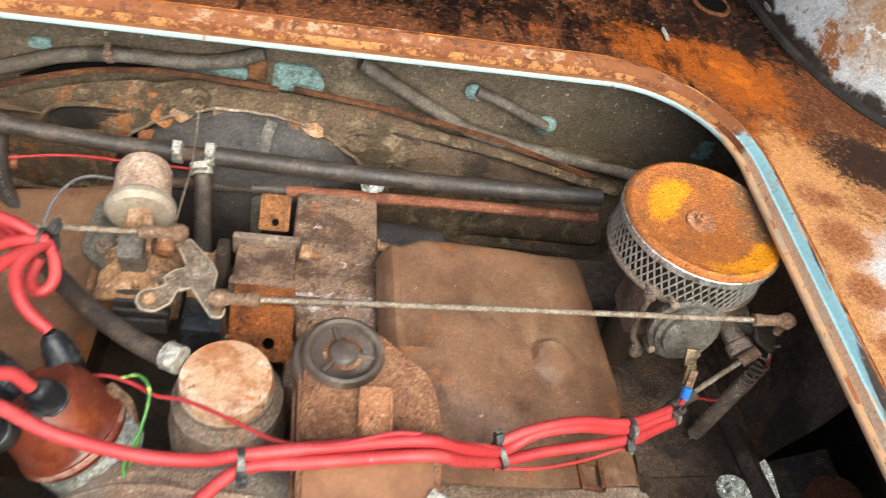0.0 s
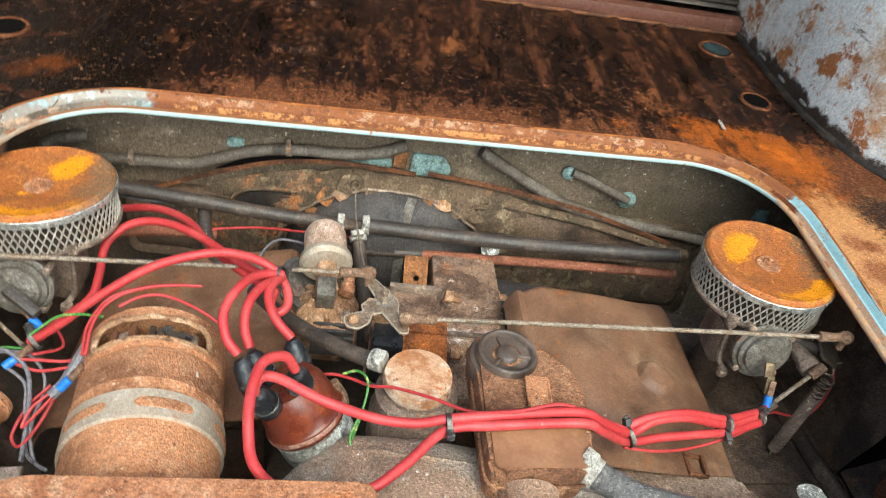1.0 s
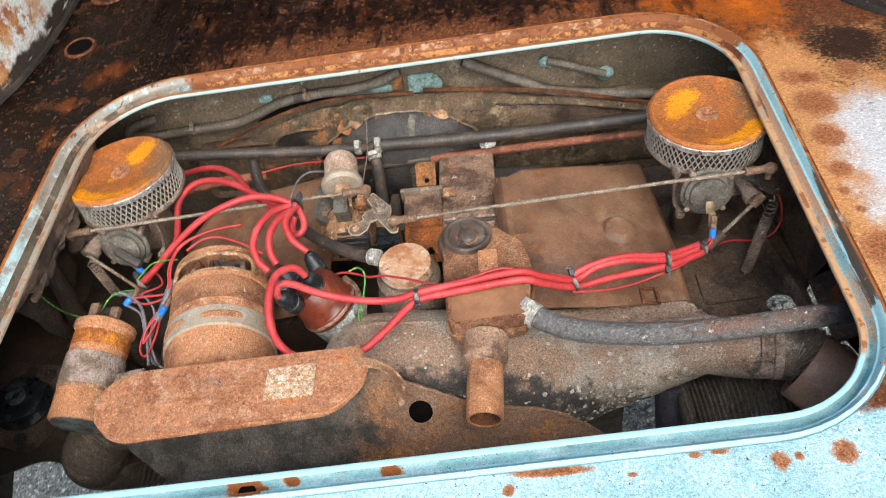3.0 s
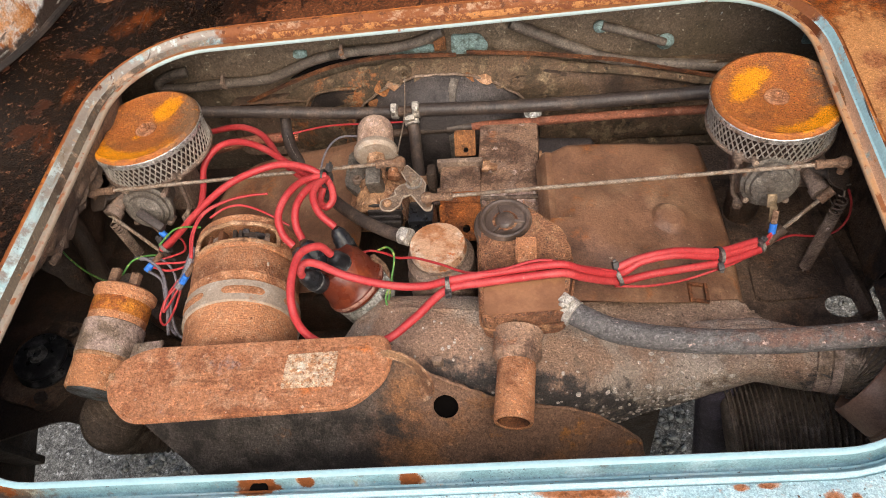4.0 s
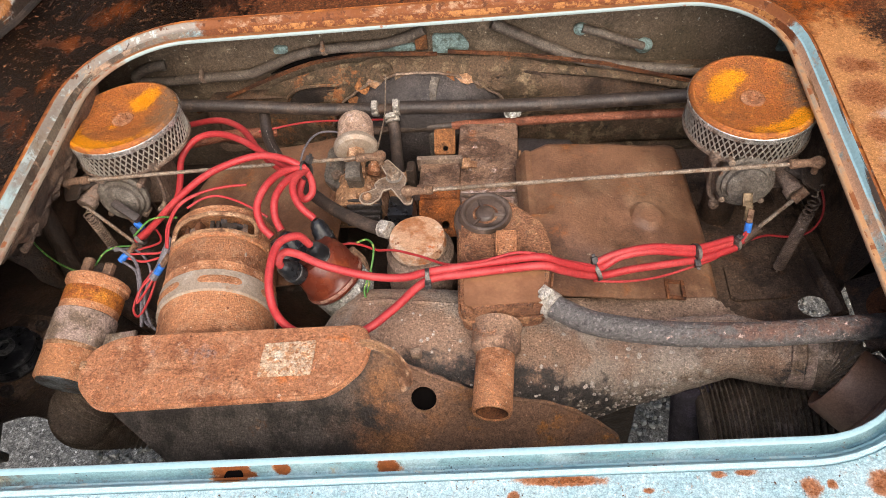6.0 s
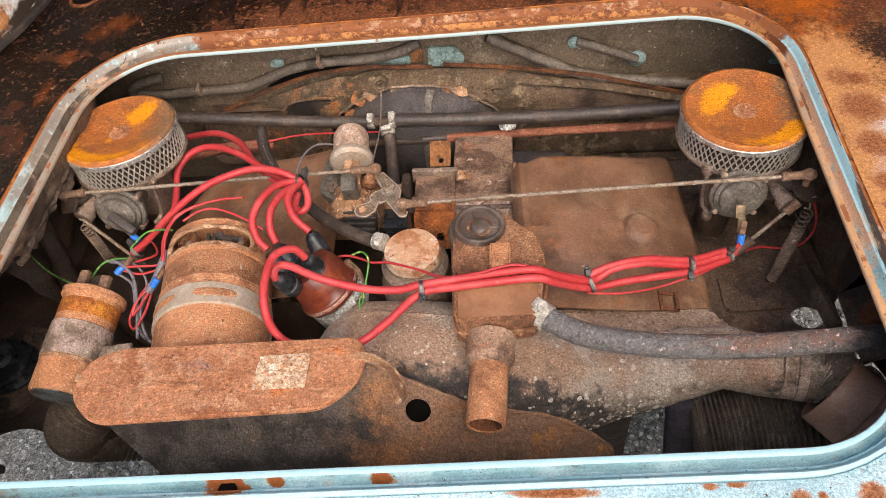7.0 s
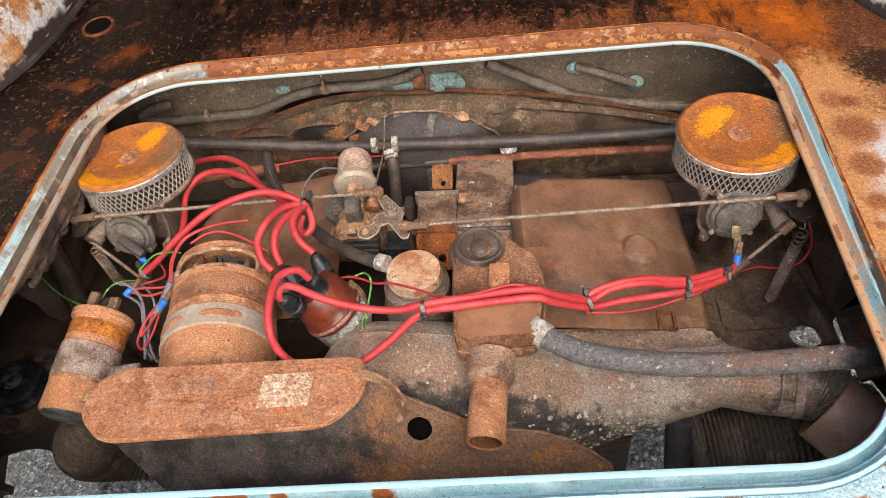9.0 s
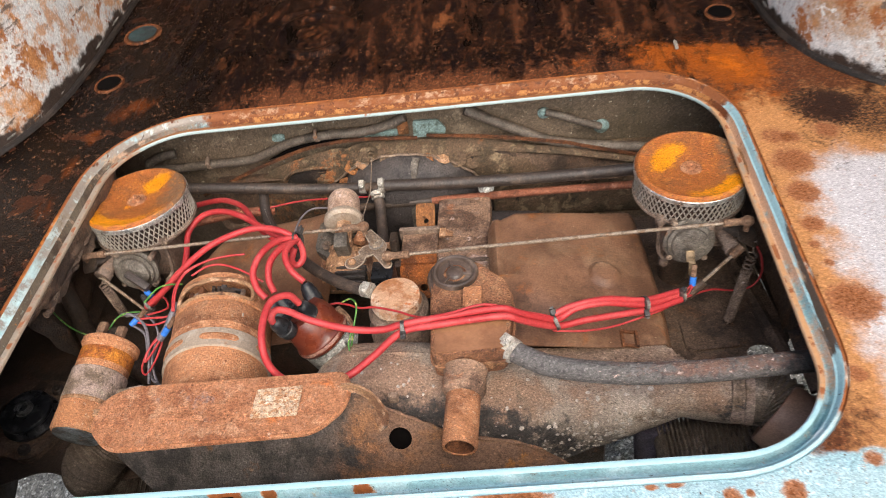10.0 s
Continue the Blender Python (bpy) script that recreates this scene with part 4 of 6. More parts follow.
def window_frame():
    loop = rounded([(-50, .1425), (50, .1425), (50, .1655), (-50, .1655)], 0)
    pts = []
    P = [(-46, .1423), (-30, .1423), (-15, .1423), (0, .1423), (15, .1423), (30, .1423), (46, .1423), (50.5, .146), (51, .154), (50, .160), (46, .1638), (40, .1658), (25, .1662), (0, .1664), (-25, .1662), (-40, .1658), (-46, .1638), (-50, .160), (-51, .154), (-50.5, .146), (-46, .1423)]
    for d, z in P:
        a = slot0 + radians(d)
        pts.append(G @ Vector((.0520 * math.cos(a), .0520 * math.sin(a), z)))
    return sweep(pts, .0027, 8)


ring_part = part("rear_bell", bell_shell(), "rust", gen, "rusted end bell with an open window")
part("window_frame", window_frame(), "rust_pale", ring_part, "grey-tan worn window edge")
part("end_cap", lathe([(.0505, .1745), (.0515, .1765), (.049, .1805), (.014, .183), (0, .183)], 48, G), "rust", gen)
part("commutator", lathe([(.030, .134), (.030, .150), (.026, .152), (.026, .172)], 32, G), "underdark", gen, "dark commutator")
part("baffle", lathe([(.028, .1370), (.0495, .1370), (.0495, .1385), (.028, .1385)], 40, G), "underdark", gen)
for da, rr, zz, sz, mt_ in ((0, .042, .152, (.008, .004, .020), "dark"), (.12, .041, .152, (.008, .004, .020), "dark"), (-.32, .042, .153, (.009, .006, .022), "rust_dark"), (-.62, .043, .152, (.008, .005, .022), "rust_dark"), (.36, .041, .156, (.010, .014, .007), "dark"), (.42, .043, .149, (.007, .010, .006), "grime"),
                       (.70, .043, .152, (.009, .005, .018), "grime"), (.24, .044, .160, (.005, .006, .006), "bell"), (-.12, .043, .147, (.006, .012, .004), "grime"), (-.46, .041, .158, (.007, .012, .005), "grime"), (.56, .044, .158, (.005, .012, .004), "bell")):
    part("brush_holder", block(sz, G @ at(rr * math.cos(slot0 + da), rr * math.sin(slot0 + da), zz, 0, 0, math.degrees(slot0 + da)), .001), mt_, gen)
part("terminal", hexnut(G @ at(.051 * math.cos(slot0 + .75), .051 * math.sin(slot0 + .75), .116) @ at(0, 0, 0, 0, 90, 0), .004, .003, .002), "strap", gen)


def strap_slot(a):
    pts = [G @ Vector((.0550 * math.cos(t), .0550 * math.sin(t), .0780)) for t in [a - .36 + .72 * k / 24 for k in range(25)]]
    return sweep(pts, lambda u: .0046 * max(.05, 1 - abs(2 * u - 1) ** 7) ** .5, shape=[(math.cos(t), math.sin(t) * .16) for t in [2 * math.pi * k / 12 for k in range(12)]])


EASTWARD = 1 if (G.to_3x3() @ Vector((math.cos(slot0 + .3), math.sin(slot0 + .3), 0))).x > (G.to_3x3() @ Vector((math.cos(slot0), math.sin(slot0), 0))).x else -1
for k in (.3 * EASTWARD, -.75 * EASTWARD, 1.4 * EASTWARD):
    part("slot", strap_slot(slot0 + k), "rust", gen, "slot showing the rusty body")

# coil
ca, cb = Vector((-.352, -.168, .738)), Vector((-.362, -.278, .718))
coil = thing("ignition_coil", (-.35, -.23, .69), "rusted cylindrical ignition coil with a grey band", "ignition coil")
C = along(cb, ca)
part("can", lathe([(.0, .002), (.026, .002), (.0275, 0), (.030, .003), (.030, .104), (.033, .106), (.033, .112), (.028, .115), (.012, .115)], 40, C), "rust", coil)
part("bracket_band", lathe([(.030, .037), (.0315, .038), (.0315, .073), (.030, .074)], 40, C), "strap_grey", coil, "grey clamp band")
part("rim", lathe([(.030, .033), (.0308, .034), (.0308, .037), (.030, .038)], 40, C), "rust_pale", coil)
part("base_disc", lathe([(.0, -.001), (.0265, -.001), (.0265, .0015), (0, .0015)], 32, C), "bluegrey", coil, "blue-grey flaked base")
part("amber_stain", lathe([(.0301, .082), (.0304, .083), (.0304, .098), (.0301, .099)], 40, C), "amber_rust", coil, "amber rust band")
term = part("terminal_block", lathe([(.012, .113), (.011, .128), (.007, .134), (0, .134)], 16, C), "dark", coil, "dark centre terminal")
part("spade", block((.010, .008, .022), C @ at(.010, .014, .124), .0015), "balljoint", term)
part("spade", block((.010, .008, .018), C @ at(-.014, .012, .122), .0015), "balljoint", term)
part("mount_tab", block((.035, .02, .004), at(-.302, -.245, .745, 0, -12, 0), .001), "strap_grey", coil)

# breather box
bx = thing("breather_box", (.08, -.19, .72), "rusty oil breather box with a round black cap", "breather box")
BO = [(.036, -.112), (.088, -.118), (.122, -.150), (.126, -.190), (.118, -.243), (.042, -.249)]
part("box", plate(rounded(BO, [.012, .012, .012, .012, .012, .012]), .034, at(0, 0, .796), .006), "box_rust", bx)
part("lid_plate", plate(rounded([(.040, -.115), (.088, -.121), (.119, -.152), (.1215, -.196), (.0415, -.200)], .008), .004, at(0, 0, .7995), .0015), "box_rust", bx, "speckled crusty lid plate")
part("seam", sweep([(p[0], p[1], .780) for p in rounded([(.0345, -.110), (.090, -.116), (.1245, -.149), (.1285, -.190), (.1205, -.245), (.0405, -.251)], .013) + rounded([(.0345, -.110), (.090, -.116), (.1245, -.149), (.1285, -.190), (.1205, -.245), (.0405, -.251)], .013)[:1]], .0014, 6), "box_rust", bx)
part("clip", join(block((.019, .032, .0026), at(.084, -.179, .8032, 3), .001), block((.019, .0026, .012), at(.083, -.1965, .7985), .001), sweep([(.0750, -.166, .8052), (.0747, -.194, .8042)], .0011, 6), sweep([(.0930, -.166, .8052), (.0927, -.194, .8042)], .0011, 6)), "rust", bx, "bent rusty clip")
part("front_top", plate(rounded([(.0440, -.203), (.1195, -.200), (.1165, -.240), (.0450, -.2445)], .006), .002, at(0, 0, .7972), .0008), "box_front", bx, "smooth dust-coated front step")
fcap = part("cap", lathe([(.0305, -.014), (.0318, -.002), (.0315, .002), (.0300, .0045), (.0268, .0052), (.0258, .0095), (.0245, .0125), (.0225, .0135), (.0205, .0125), (.0192, .0085), (.0100, .0078), (.0088, .0105), (.0070, .0118), (0, .0120)], 48, at(.064, -.137, .7915)), "cap_brown", bx, "dark brown round filler cap")
for k in range(3):
    part("spoke", block((.0035, .014, .004), at(.064, -.137, .8000) @ at(0, 0, 0, 0, 0, 120 * k + 20) @ at(0, .0135, 0), .0012), "cap_brown", fcap)

# canister
cn = thing("oil_filler", (-.006, -.145, .70), "grey oil filler with a rust-dusted round lid", "oil filler")
part("neck", lathe([(.02, .0), (.038, .0), (.038, .03), (.034, .04), (.035, .045), (.035, .055), (.029, .062), (.029, .066)], 40, at(-.005, -.146, .70)), "grime", cn)
part("lid", lathe([(.029, .0), (.0295, .004), (.028, .010), (.02, .0115), (0, .012)], 40, at(-.006, -.145, .766)), "grey_lid", cn)

# central cover
cc = thing("oil_cooler_cover", (.05, .0, .60), "flat grey-brown cover plate over the engine centre", "engine cover")
part("cover", block((.076, .17, .10), at(.062, .035, .645, -4), .006), "cover_brown", cc)
part("step", block((.07, .08, .09), at(.062, -.06, .65), .006), "cover_brown", cc)

# engine block mass below
core = single("engine_block", block((.53, .34, .22), at(-.035, -.06, .48), .02), "dark", "dark oily engine block under the covers", "engine block", (0, -.06, .37))



# ---- air filters, carburettors and linkage ----
def mesh_band(m, r, z0, z1, n=62, turn=2.3):
    bm = bmesh.new()
    for k in range(n):
        for s in (1, -1):
            pts = []
            for i in range(7):
                a = 2 * math.pi * (k + s * turn * i / 6) / n
                rr = r + (.0005 if s > 0 else 0)
                pts.append(m @ Vector((rr * math.cos(a), rr * math.sin(a), z0 + (z1 - z0) * i / 6)))
            sweep(pts, .0006, shape=((1, 1), (-1, 1), (-1, -1), (1, -1)), cap=False, bm=bm)
    return bm


def air_filter(c, lid, lean=(0, 0)):
    """lean: degrees about x and y by which the can leans on its carburettor."""
    x, y, z = c
    f = thing("air_filter", (x, y, z - .045), "round air filter with rusted amber lid and steel mesh side", "air filter", "pair of air filters")
    m = at(x, y, z, lean[0], lean[1])
    lid_part = part("lid", lathe([(.0655, -.008), (.066, -.006), (.066, -.0035), (.0645, -.001), (.0615, .0002), (.058, -.0012), (.050, -.0028), (.034, -.0052), (.018, -.0068), (.0135, -.0085), (0, -.0085)], 72, m), lid, f, "rust-speckled amber painted lid")
    part("lid_edge", lathe([(.0655, -.012), (.0668, -.011), (.0672, -.008), (.0668, -.005), (.0655, -.004)], 72, m, caps=False), "chrome", lid_part, "bright folded lid edge")
    part("washer", lathe([(.011, -.0085), (.0125, -.0078), (.0125, -.0066), (.011, -.0056), (.0075, -.0060), (0, -.0060)], 28, m), "rust", lid_part, "dished rusty washer")
    part("bolt", hexnut(m @ at(0, 0, -.006), .006, .004, .003), "rust", lid_part)
    part("filter_paper", lathe([(.0615, -.042), (.0615, -.010)], 72, m), "paper", f, "dirty dark filter paper")
    part("mesh", mesh_band(m, .0636, -.041, -.011), "mesh", f, "grey diamond-pattern steel mesh")
    part("base_pan", lathe([(.020, -.049), (.056, -.049), (.063, -.046), (.0665, -.0425), (.0665, -.040), (.0645, -.039), (.02, -.040)], 72, m), "grime", f, "grey steel base pan")
    return f


air_filter((.345, .003, .820), "lid_a")
air_filter((-.355, .018, .813), "lid_b", (-4.5, -3.0))


def carburettor(cx, cy, s):
    """s: +1 on the +x bank."""
    c = thing("carburettor", (cx, cy, .66), "dirty grey cast carburettor under its air filter", "carburettor", "pair of carburettors")
    part("throat", lathe([(.019, .60), (.02, .665), (.02, .74), (.027, .748), (.027, .772)], 32, at(cx, cy, 0)), "dark", c)
    fc = Vector((cx - .006 if s > 0 else cx - .004, cy - .082, .762 if s > 0 else .753))
    ax = along(fc + Vector((0, .05, -.012)), fc)
    bowl = part("float_bowl", lathe([(.018, 0), (.022, .03), (.0285, .033), (.0298, .035), (.0298, .040), (.0285, .0412), (.026, .0415), (.0255, .0445), (.0215, .0455), (.0205, .0490), (.016, .0512), (0, .052)], 40, ax), "bowl_grey", c, "round cast bowl cover")
    for a in (.6, 2.2, 3.9, 5.4):
        part("screw", lathe([(.0036, .028), (.0036, .0415), (.002, .043), (0, .043)], 8, ax @ at(.030 * math.cos(a), .030 * math.sin(a), 0)), "grime", bowl)
    part("lettering", join(*[block((.003, .005, .0012), ax @ at(.012, -.012 + k * .006, .0495, 0, 12), .0004, 1) for k in range(5)]), "bowl_grey", bowl)
    part("body", join(block((.055, .045, .05), at(cx, cy - .012, .725), .006), block((.03, .03, .035), at(cx + s * .038, cy - .045, .752), .006),
                      lathe([(.009, 0), (.009, .02), (.011, .021), (.011, .03)], 16, along((cx + s * .035, cy - .055, .757), (cx + s * .045, cy - .085, .752)))), "grime", c)
    part("choke_pipe", join(tube([(cx - s * .036, cy - .05, .775), (cx - s * .038, cy - .055, .755), (cx - s * .037, cy - .06, .735), (cx - s * .03, cy - .065, .725)], .0026, 8),
                            lathe([(.006, 0), (.007, .004), (.007, .010), (.005, .014)], 12, at(cx - s * .036, cy - .048, .770)),
                            lathe([(.005, 0), (.006, .003), (.005, .008)], 12, at(cx - s * .031, cy - .066, .718))), "grime", c, "thin brown fuel pipe")
    part("throttle_lever", join(plate(rounded([(-.01, -.012), (.012, -.016), (.016, .004), (.004, .016), (-.012, .01)], .005), .0025, at(cx + s * .056, cy - .075, .772, 20, s * 25, 0)),
                                lathe([(.006, 0), (.006, .03)], 12, along((cx + s * .03, cy - .05, .76), (cx + s * .058, cy - .075, .768)))), "dark", c)
    return c


carburettor(.341, .004, 1)
carburettor(-.351, .016, -1)


def linkage_rod(a, b, dirs, label):
    a, b = Vector(a), Vector(b)
    d = (b - a).normalized()
    r = thing("linkage_rod", a, label, "linkage rod", "throttle linkage rods")
    part("rod", tube([a + d * .01, a.lerp(b, .5) + Vector((0, 0, .0005)), b - d * .01], .0022, 10), "rod", r)
    for e, dd in ((a, d), (b, -d)):
        part("ball_end", join(lathe([(0, -.0068), (.004, -.006), (.0066, -.002), (.0066, .002), (.005, .005), (.0042, .008), (.0042, .018), (.0048, .019), (.0048, .026), (.003, .027)], 16, along(e, e + dd)),
                              lathe([(.0035, -.014), (.0035, 0)], 10, at(e.x, e.y, e.z))), "balljoint", r, "rusty ball joint end")
    return r


linkage_rod((-.018, -.092, .787), (.390, -.086, .805), 0, "thin weathered throttle rod with rusty ball ends")
linkage_rod((-.410, -.055, .780), (-.052, -.038, .787), 0, "thin throttle rod rusted at its ball end")


def coil_spring(name, top, bottom, r, turns, open_turns, wire, label):
    t, b = Vector(top), Vector(bottom)
    m = along(b, t)
    L = (t - b).length
    pts = []
    n = int((turns + open_turns) * 12)
    for i in range(n + 1):
        k = i / 12
        z = L * .70 * k / turns if k < turns else L * .70 + L * .22 * (k - turns) / open_turns
        rr = r * (1 if k > 1 else 1)
        pts.append(m @ Vector((rr * math.cos(2 * math.pi * k), rr * math.sin(2 * math.pi * k), z)))
    sp = thing(name, bottom, label, "spring", "throttle return springs")
    part("coil", sweep(pts, wire, 5), "grime", sp)
    part("hook", tube([pts[-1], m @ Vector((0, 0, L * .96)), m @ Vector((.004, 0, L * 1.04)), m @ Vector((0, 0, L * 1.1))], wire * .9, 6), "rod", sp)
    part("hook", tube([m @ Vector((r, 0, 0)), m @ Vector((0, 0, -L * .04)), m @ Vector((0, 0, -L * .1))], wire * .9, 6), "rod", sp)
    return sp


coil_spring("return_spring", (.406, -.083, .757), (.393, -.090, .640), .0056, 36, 4, .0011, "long grey tightly wound throttle return spring")
coil_spring("return_spring", (-.397, -.070, .748), (-.398, -.064, .676), .0054, 14, 3, .0010, "rusty open throttle return spring")
lr = thing("control_link", (.342, -.103, .72), "short rusty control link with rubber sleeves", "linkage rod")
part("rod", tube([(.335, -.108, .716), (.386, -.085, .757)], .0022, 8), "rod", lr)
part("sleeve", tube([(.331, -.110, .712), (.349, -.102, .727)], .0055, 12), "dark", lr)
part("end_sleeve", tube([(.380, -.088, .752), (.392, -.083, .762)], .005, 12), "balljoint", lr)
lr = thing("control_link", (-.345, -.085, .70), "thin rusty control link beside the coil", "linkage rod")
part("rod", tube([(-.395, -.068, .752), (-.335, -.10, .715)], .002, 8), "rod", lr)
part("sleeve", tube([(-.342, -.096, .719), (-.325, -.105, .709)], .004, 10), "dark", lr)

# ---- fuel pump and bell crank ----
fp = thing("fuel_pump", (-.095, -.01, .68), "rusty fuel pump with a dusty round cap and grey flange", "fuel pump")
A = along((-.088, -.024, .738), (-.098, .066, .748))
part("cap", lathe([(.0215, .052), (.022, .054), (.0215, .084), (.019, .090), (.010, .0925), (0, .093)], 36, A), "cap_dust", fp, "dusty pinkish cap")
part("flange", lathe([(.012, .040), (.023, .041), (.0265, .045), (.0265, .050), (.024, .053), (.021, .054)], 36, A), "strap", fp)
part("stem", lathe([(.0100, .004), (.0118, .008), (.0105, .018), (.0118, .030), (.0110, .042)], 7, A), "rust_pale", fp, "crusty tan hexagon stem")
part("base_plate", plate(rounded([(-.135, -.002), (-.135, .055), (-.112, .060), (-.072, .048), (-.062, -.024), (-.095, -.036)], .008), .012, at(0, 0, .717), .002), "bowl_grey", fp, "grey base plate")
part("body", block((.066, .074, .05), at(-.098, .004, .682, 0, 0, -4), .008), "rust_pale", fp)
part("crusted_shoulder", sheet(20, 20, lambda u, v: (-.122 + .066 * u, -.048 + .060 * v, .7195 + .010 * math.sin(u * math.pi) * math.sin(v * math.pi) + .006 * noise.noise((u * 6, v * 6, 3)) + .003 * noise.noise((u * 17, v * 17, 8)) - .02 * (2 * abs(u - .5)) ** 6), .004), "rust_pale", fp, "corroded reddish shoulder")
part("square_block", block((.018, .022, .036), at(-.090, -.020, .738, 16, 0, 3), .0025), "bowl_grey", fp, "grey square block")
part("outlet", lathe([(.0075, 0), (.0075, .010), (.0055, .011), (.0055, .020)], 14, along((-.070, -.012, .734), (-.068, .008, .742))), "rust", fp, "rusty outlet stub")
for bx_, by_ in ((-.118, .000), (-.068, -.030)):
    part("bolt", hexnut(at(bx_, by_, .7195), .0068, .005), "grime", fp)
for k in range(4):
    part("cooling_fin", block((.040, .0035, .016), at(-.080, -.043 - k * .0068, .716 - k * .002), .001, 1), "bell", fp)

bc = thing("bell_crank", (-.037, -.063, .76), "stamped steel throttle bell crank with a pivot nut", "bell crank")
BCO = [(-.071, -.091), (-.070, -.083), (-.060, -.079), (-.054, -.076), (-.057, -.069), (-.051, -.062), (-.043, -.059), (-.052, -.041), (-.046, -.032), (-.028, -.053), (-.023, -.062), (-.024, -.073), (-.020, -.086), (-.014, -.092), (-.015, -.099), (-.022, -.099), (-.029, -.089), (-.038, -.076), (-.047, -.079), (-.049, -.090), (-.058, -.098), (-.067, -.097)]
part("plate", plate(rounded(BCO, .0025, 4), .003, at(0, 0, .776), .0008), "strap_brown", bc)
part("worn_edge", sweep([(p[0], p[1], .7755) for p in rounded(BCO, .0025, 4) + rounded(BCO, .0025, 4)[:1]], .0008, 6), "strap", bc, "bright worn edge")
part("washer", lathe([(.0092, 0), (.0092, .0014), (.004, .0016)], 24, at(-.036, -.060, .776)), "alu_grey", bc)
part("pivot_nut", hexnut(at(-.036, -.060, .7776, 0, 0, 12), .0075, .006, .004), "rod", bc)
part("rivet", lathe([(.005, 0), (.005, .002), (.003, .004), (0, .0042)], 16, at(-.063, -.088, .776)), "rust_pale", bc)
part("pivot_post", lathe([(.009, .70), (.009, .774)], 16, at(-.036, -.060, 0)), "rust_pale", bc)
sol = thing("relay_can", (-.036, -.075, .69), "small black plastic box beneath the bell crank", "electrical box")
part("case", block((.028, .030, .055), at(-.030, -.082, .728), .004), "boot", sol)
part("clip_wire", tube([(-.048, -.096, .74), (-.046, -.100, .715), (-.030, -.101, .706), (-.014, -.098, .715), (-.013, -.092, .745)], .0012, 6), "rod", sol)
# ---- cross pipes ----
def clamp(c, axis, r, w=.009, u=(0, -.4, 1)):
    c, axis = Vector(c), Vector(axis).normalized()
    m = along(c - axis * w / 2, c + axis * w / 2)
    u = Vector(u).normalized()
    side = axis.cross(u).normalized()
    return join(lathe([(r, 0), (r + .0012, .0005), (r + .0012, w - .0005), (r, w)], 24, m), block((w * .9, .011, .007), Matrix.Translation(c + u * (r + .003)) @ Matrix((axis, side, u)).transposed().to_4x4(), .0015),
                lathe([(.0034, 0), (.0034, .003), (.002, .004)], 10, along(c + u * (r + .004) + side * .005, c + u * (r + .004) + side * .02)))


def pipe_thing(name, pts, r, mat, label, category, group="", n=14):
    return single(name, tube(pts, r, n), mat, label, category, pts[0], group)


hoseL = thing("balance_hose", (-.334, .12, .73), "long black rubber balance hose across the bulkhead", "hose", "balance hoses")
part("hose", tube([(-.345, .118, .740), (-.25, .121, .730), (-.16, .121, .721), (-.088, .121, .717)], .0078, 16), "black", hoseL)
part("clamp", clamp((-.083, .121, .717), (1, 0, 0), .0082), "galv", hoseL, "bright hose clamp")
hoseR = thing("balance_hose", (.13, .12, .71), "long black rubber balance hose with bright clamp", "hose", "balance hoses")
part("hose", tube([(-.052, .121, .718), (.06, .121, .715), (.16, .121, .715), (.25, .119, .719), (.315, .116, .724)], .0085, 16), "black", hoseR)
part("clamp", clamp((-.055, .121, .718), (1, 0, 0), .0088), "galv", hoseR, "bright hose clamp")
tee = thing("vacuum_tee", (-.07, .12, .70), "black rubber branch hose below the balance pipe", "hose")
part("tee", tube([(-.09, .121, .717), (-.045, .121, .717)], .0068, 14), "dark", tee)
part("branch", tube([(-.066, .119, .715), (-.060, .105, .700), (-.056, .075, .690), (-.050, .035, .686), (-.040, -.02, .684)], .0076, 14), "black", tee)
part("wing_clamp", clamp((-.062, .112, .706), (.2, -.7, -.6), .0085, .007), "galv", tee)
fpipe = thing("fuel_pipe", (.1, .12, .68), "red-brown rusty steel pipe with a black sleeve", "pipe")
part("pipe", tube([(.005, .12, .685), (.1, .121, .687), (.2, .121, .690), (.322, .118, .694)], .0058, 14), "pipe_rust", fpipe)
part("dark_pipe", tube([(-.11, .12, .68), (-.05, .12, .682), (.01, .12, .685)], .0056, 14), "dark", fpipe)
part("sleeve", tube([(-.018, .12, .684), (.014, .12, .685)], .0066, 14), "black", fpipe)
# left stub pipes behind the leads
pipe_thing("oil_pipe", [(-.335, .085, .700), (-.28, .10, .700), (-.22, .115, .69)], .007, "pipe_rust", "short brown pipe behind the red leads", "pipe")
vh = thing("vent_hose", (-.2, .06, .69), "bent black rubber hose with worn white print", "hose")
VH = spline([(-.235, .135, .715), (-.228, .10, .700), (-.210, .065, .695), (-.178, .03, .69), (-.15, -.01, .69)])
part("hose", sweep(VH, .0075, 14), "black", vh)
part("print", join(*[block((.0011, .0028 if k % 3 else .0036, .0006), along(VH[k + 8], VH[k + 9]) @ Matrix.Translation(along(VH[k + 8], VH[k + 9]).to_3x3().inverted() @ Vector((.0012, -.0025, .0070))) @ Matrix.Rotation(math.pi / 2, 4, "Y"), 0) for k in range(9)]), "galv", vh, "worn white printed bars")
fill_hose = thing("filler_hose", (-.10, -.09, .74), "stiff black hose joined to the oil filler", "hose")
part("hose", tube([(-.158, -.022, .738), (-.129, -.057, .745), (-.098, -.089, .755), (-.066, -.116, .766), (-.045, -.130, .772)], .0070, 16), "black", fill_hose)
part("clamp", clamp((-.040, -.131, .773), (.85, -.45, .2), .0080, .012), "galv", fill_hose, "crusty whitish clamp")

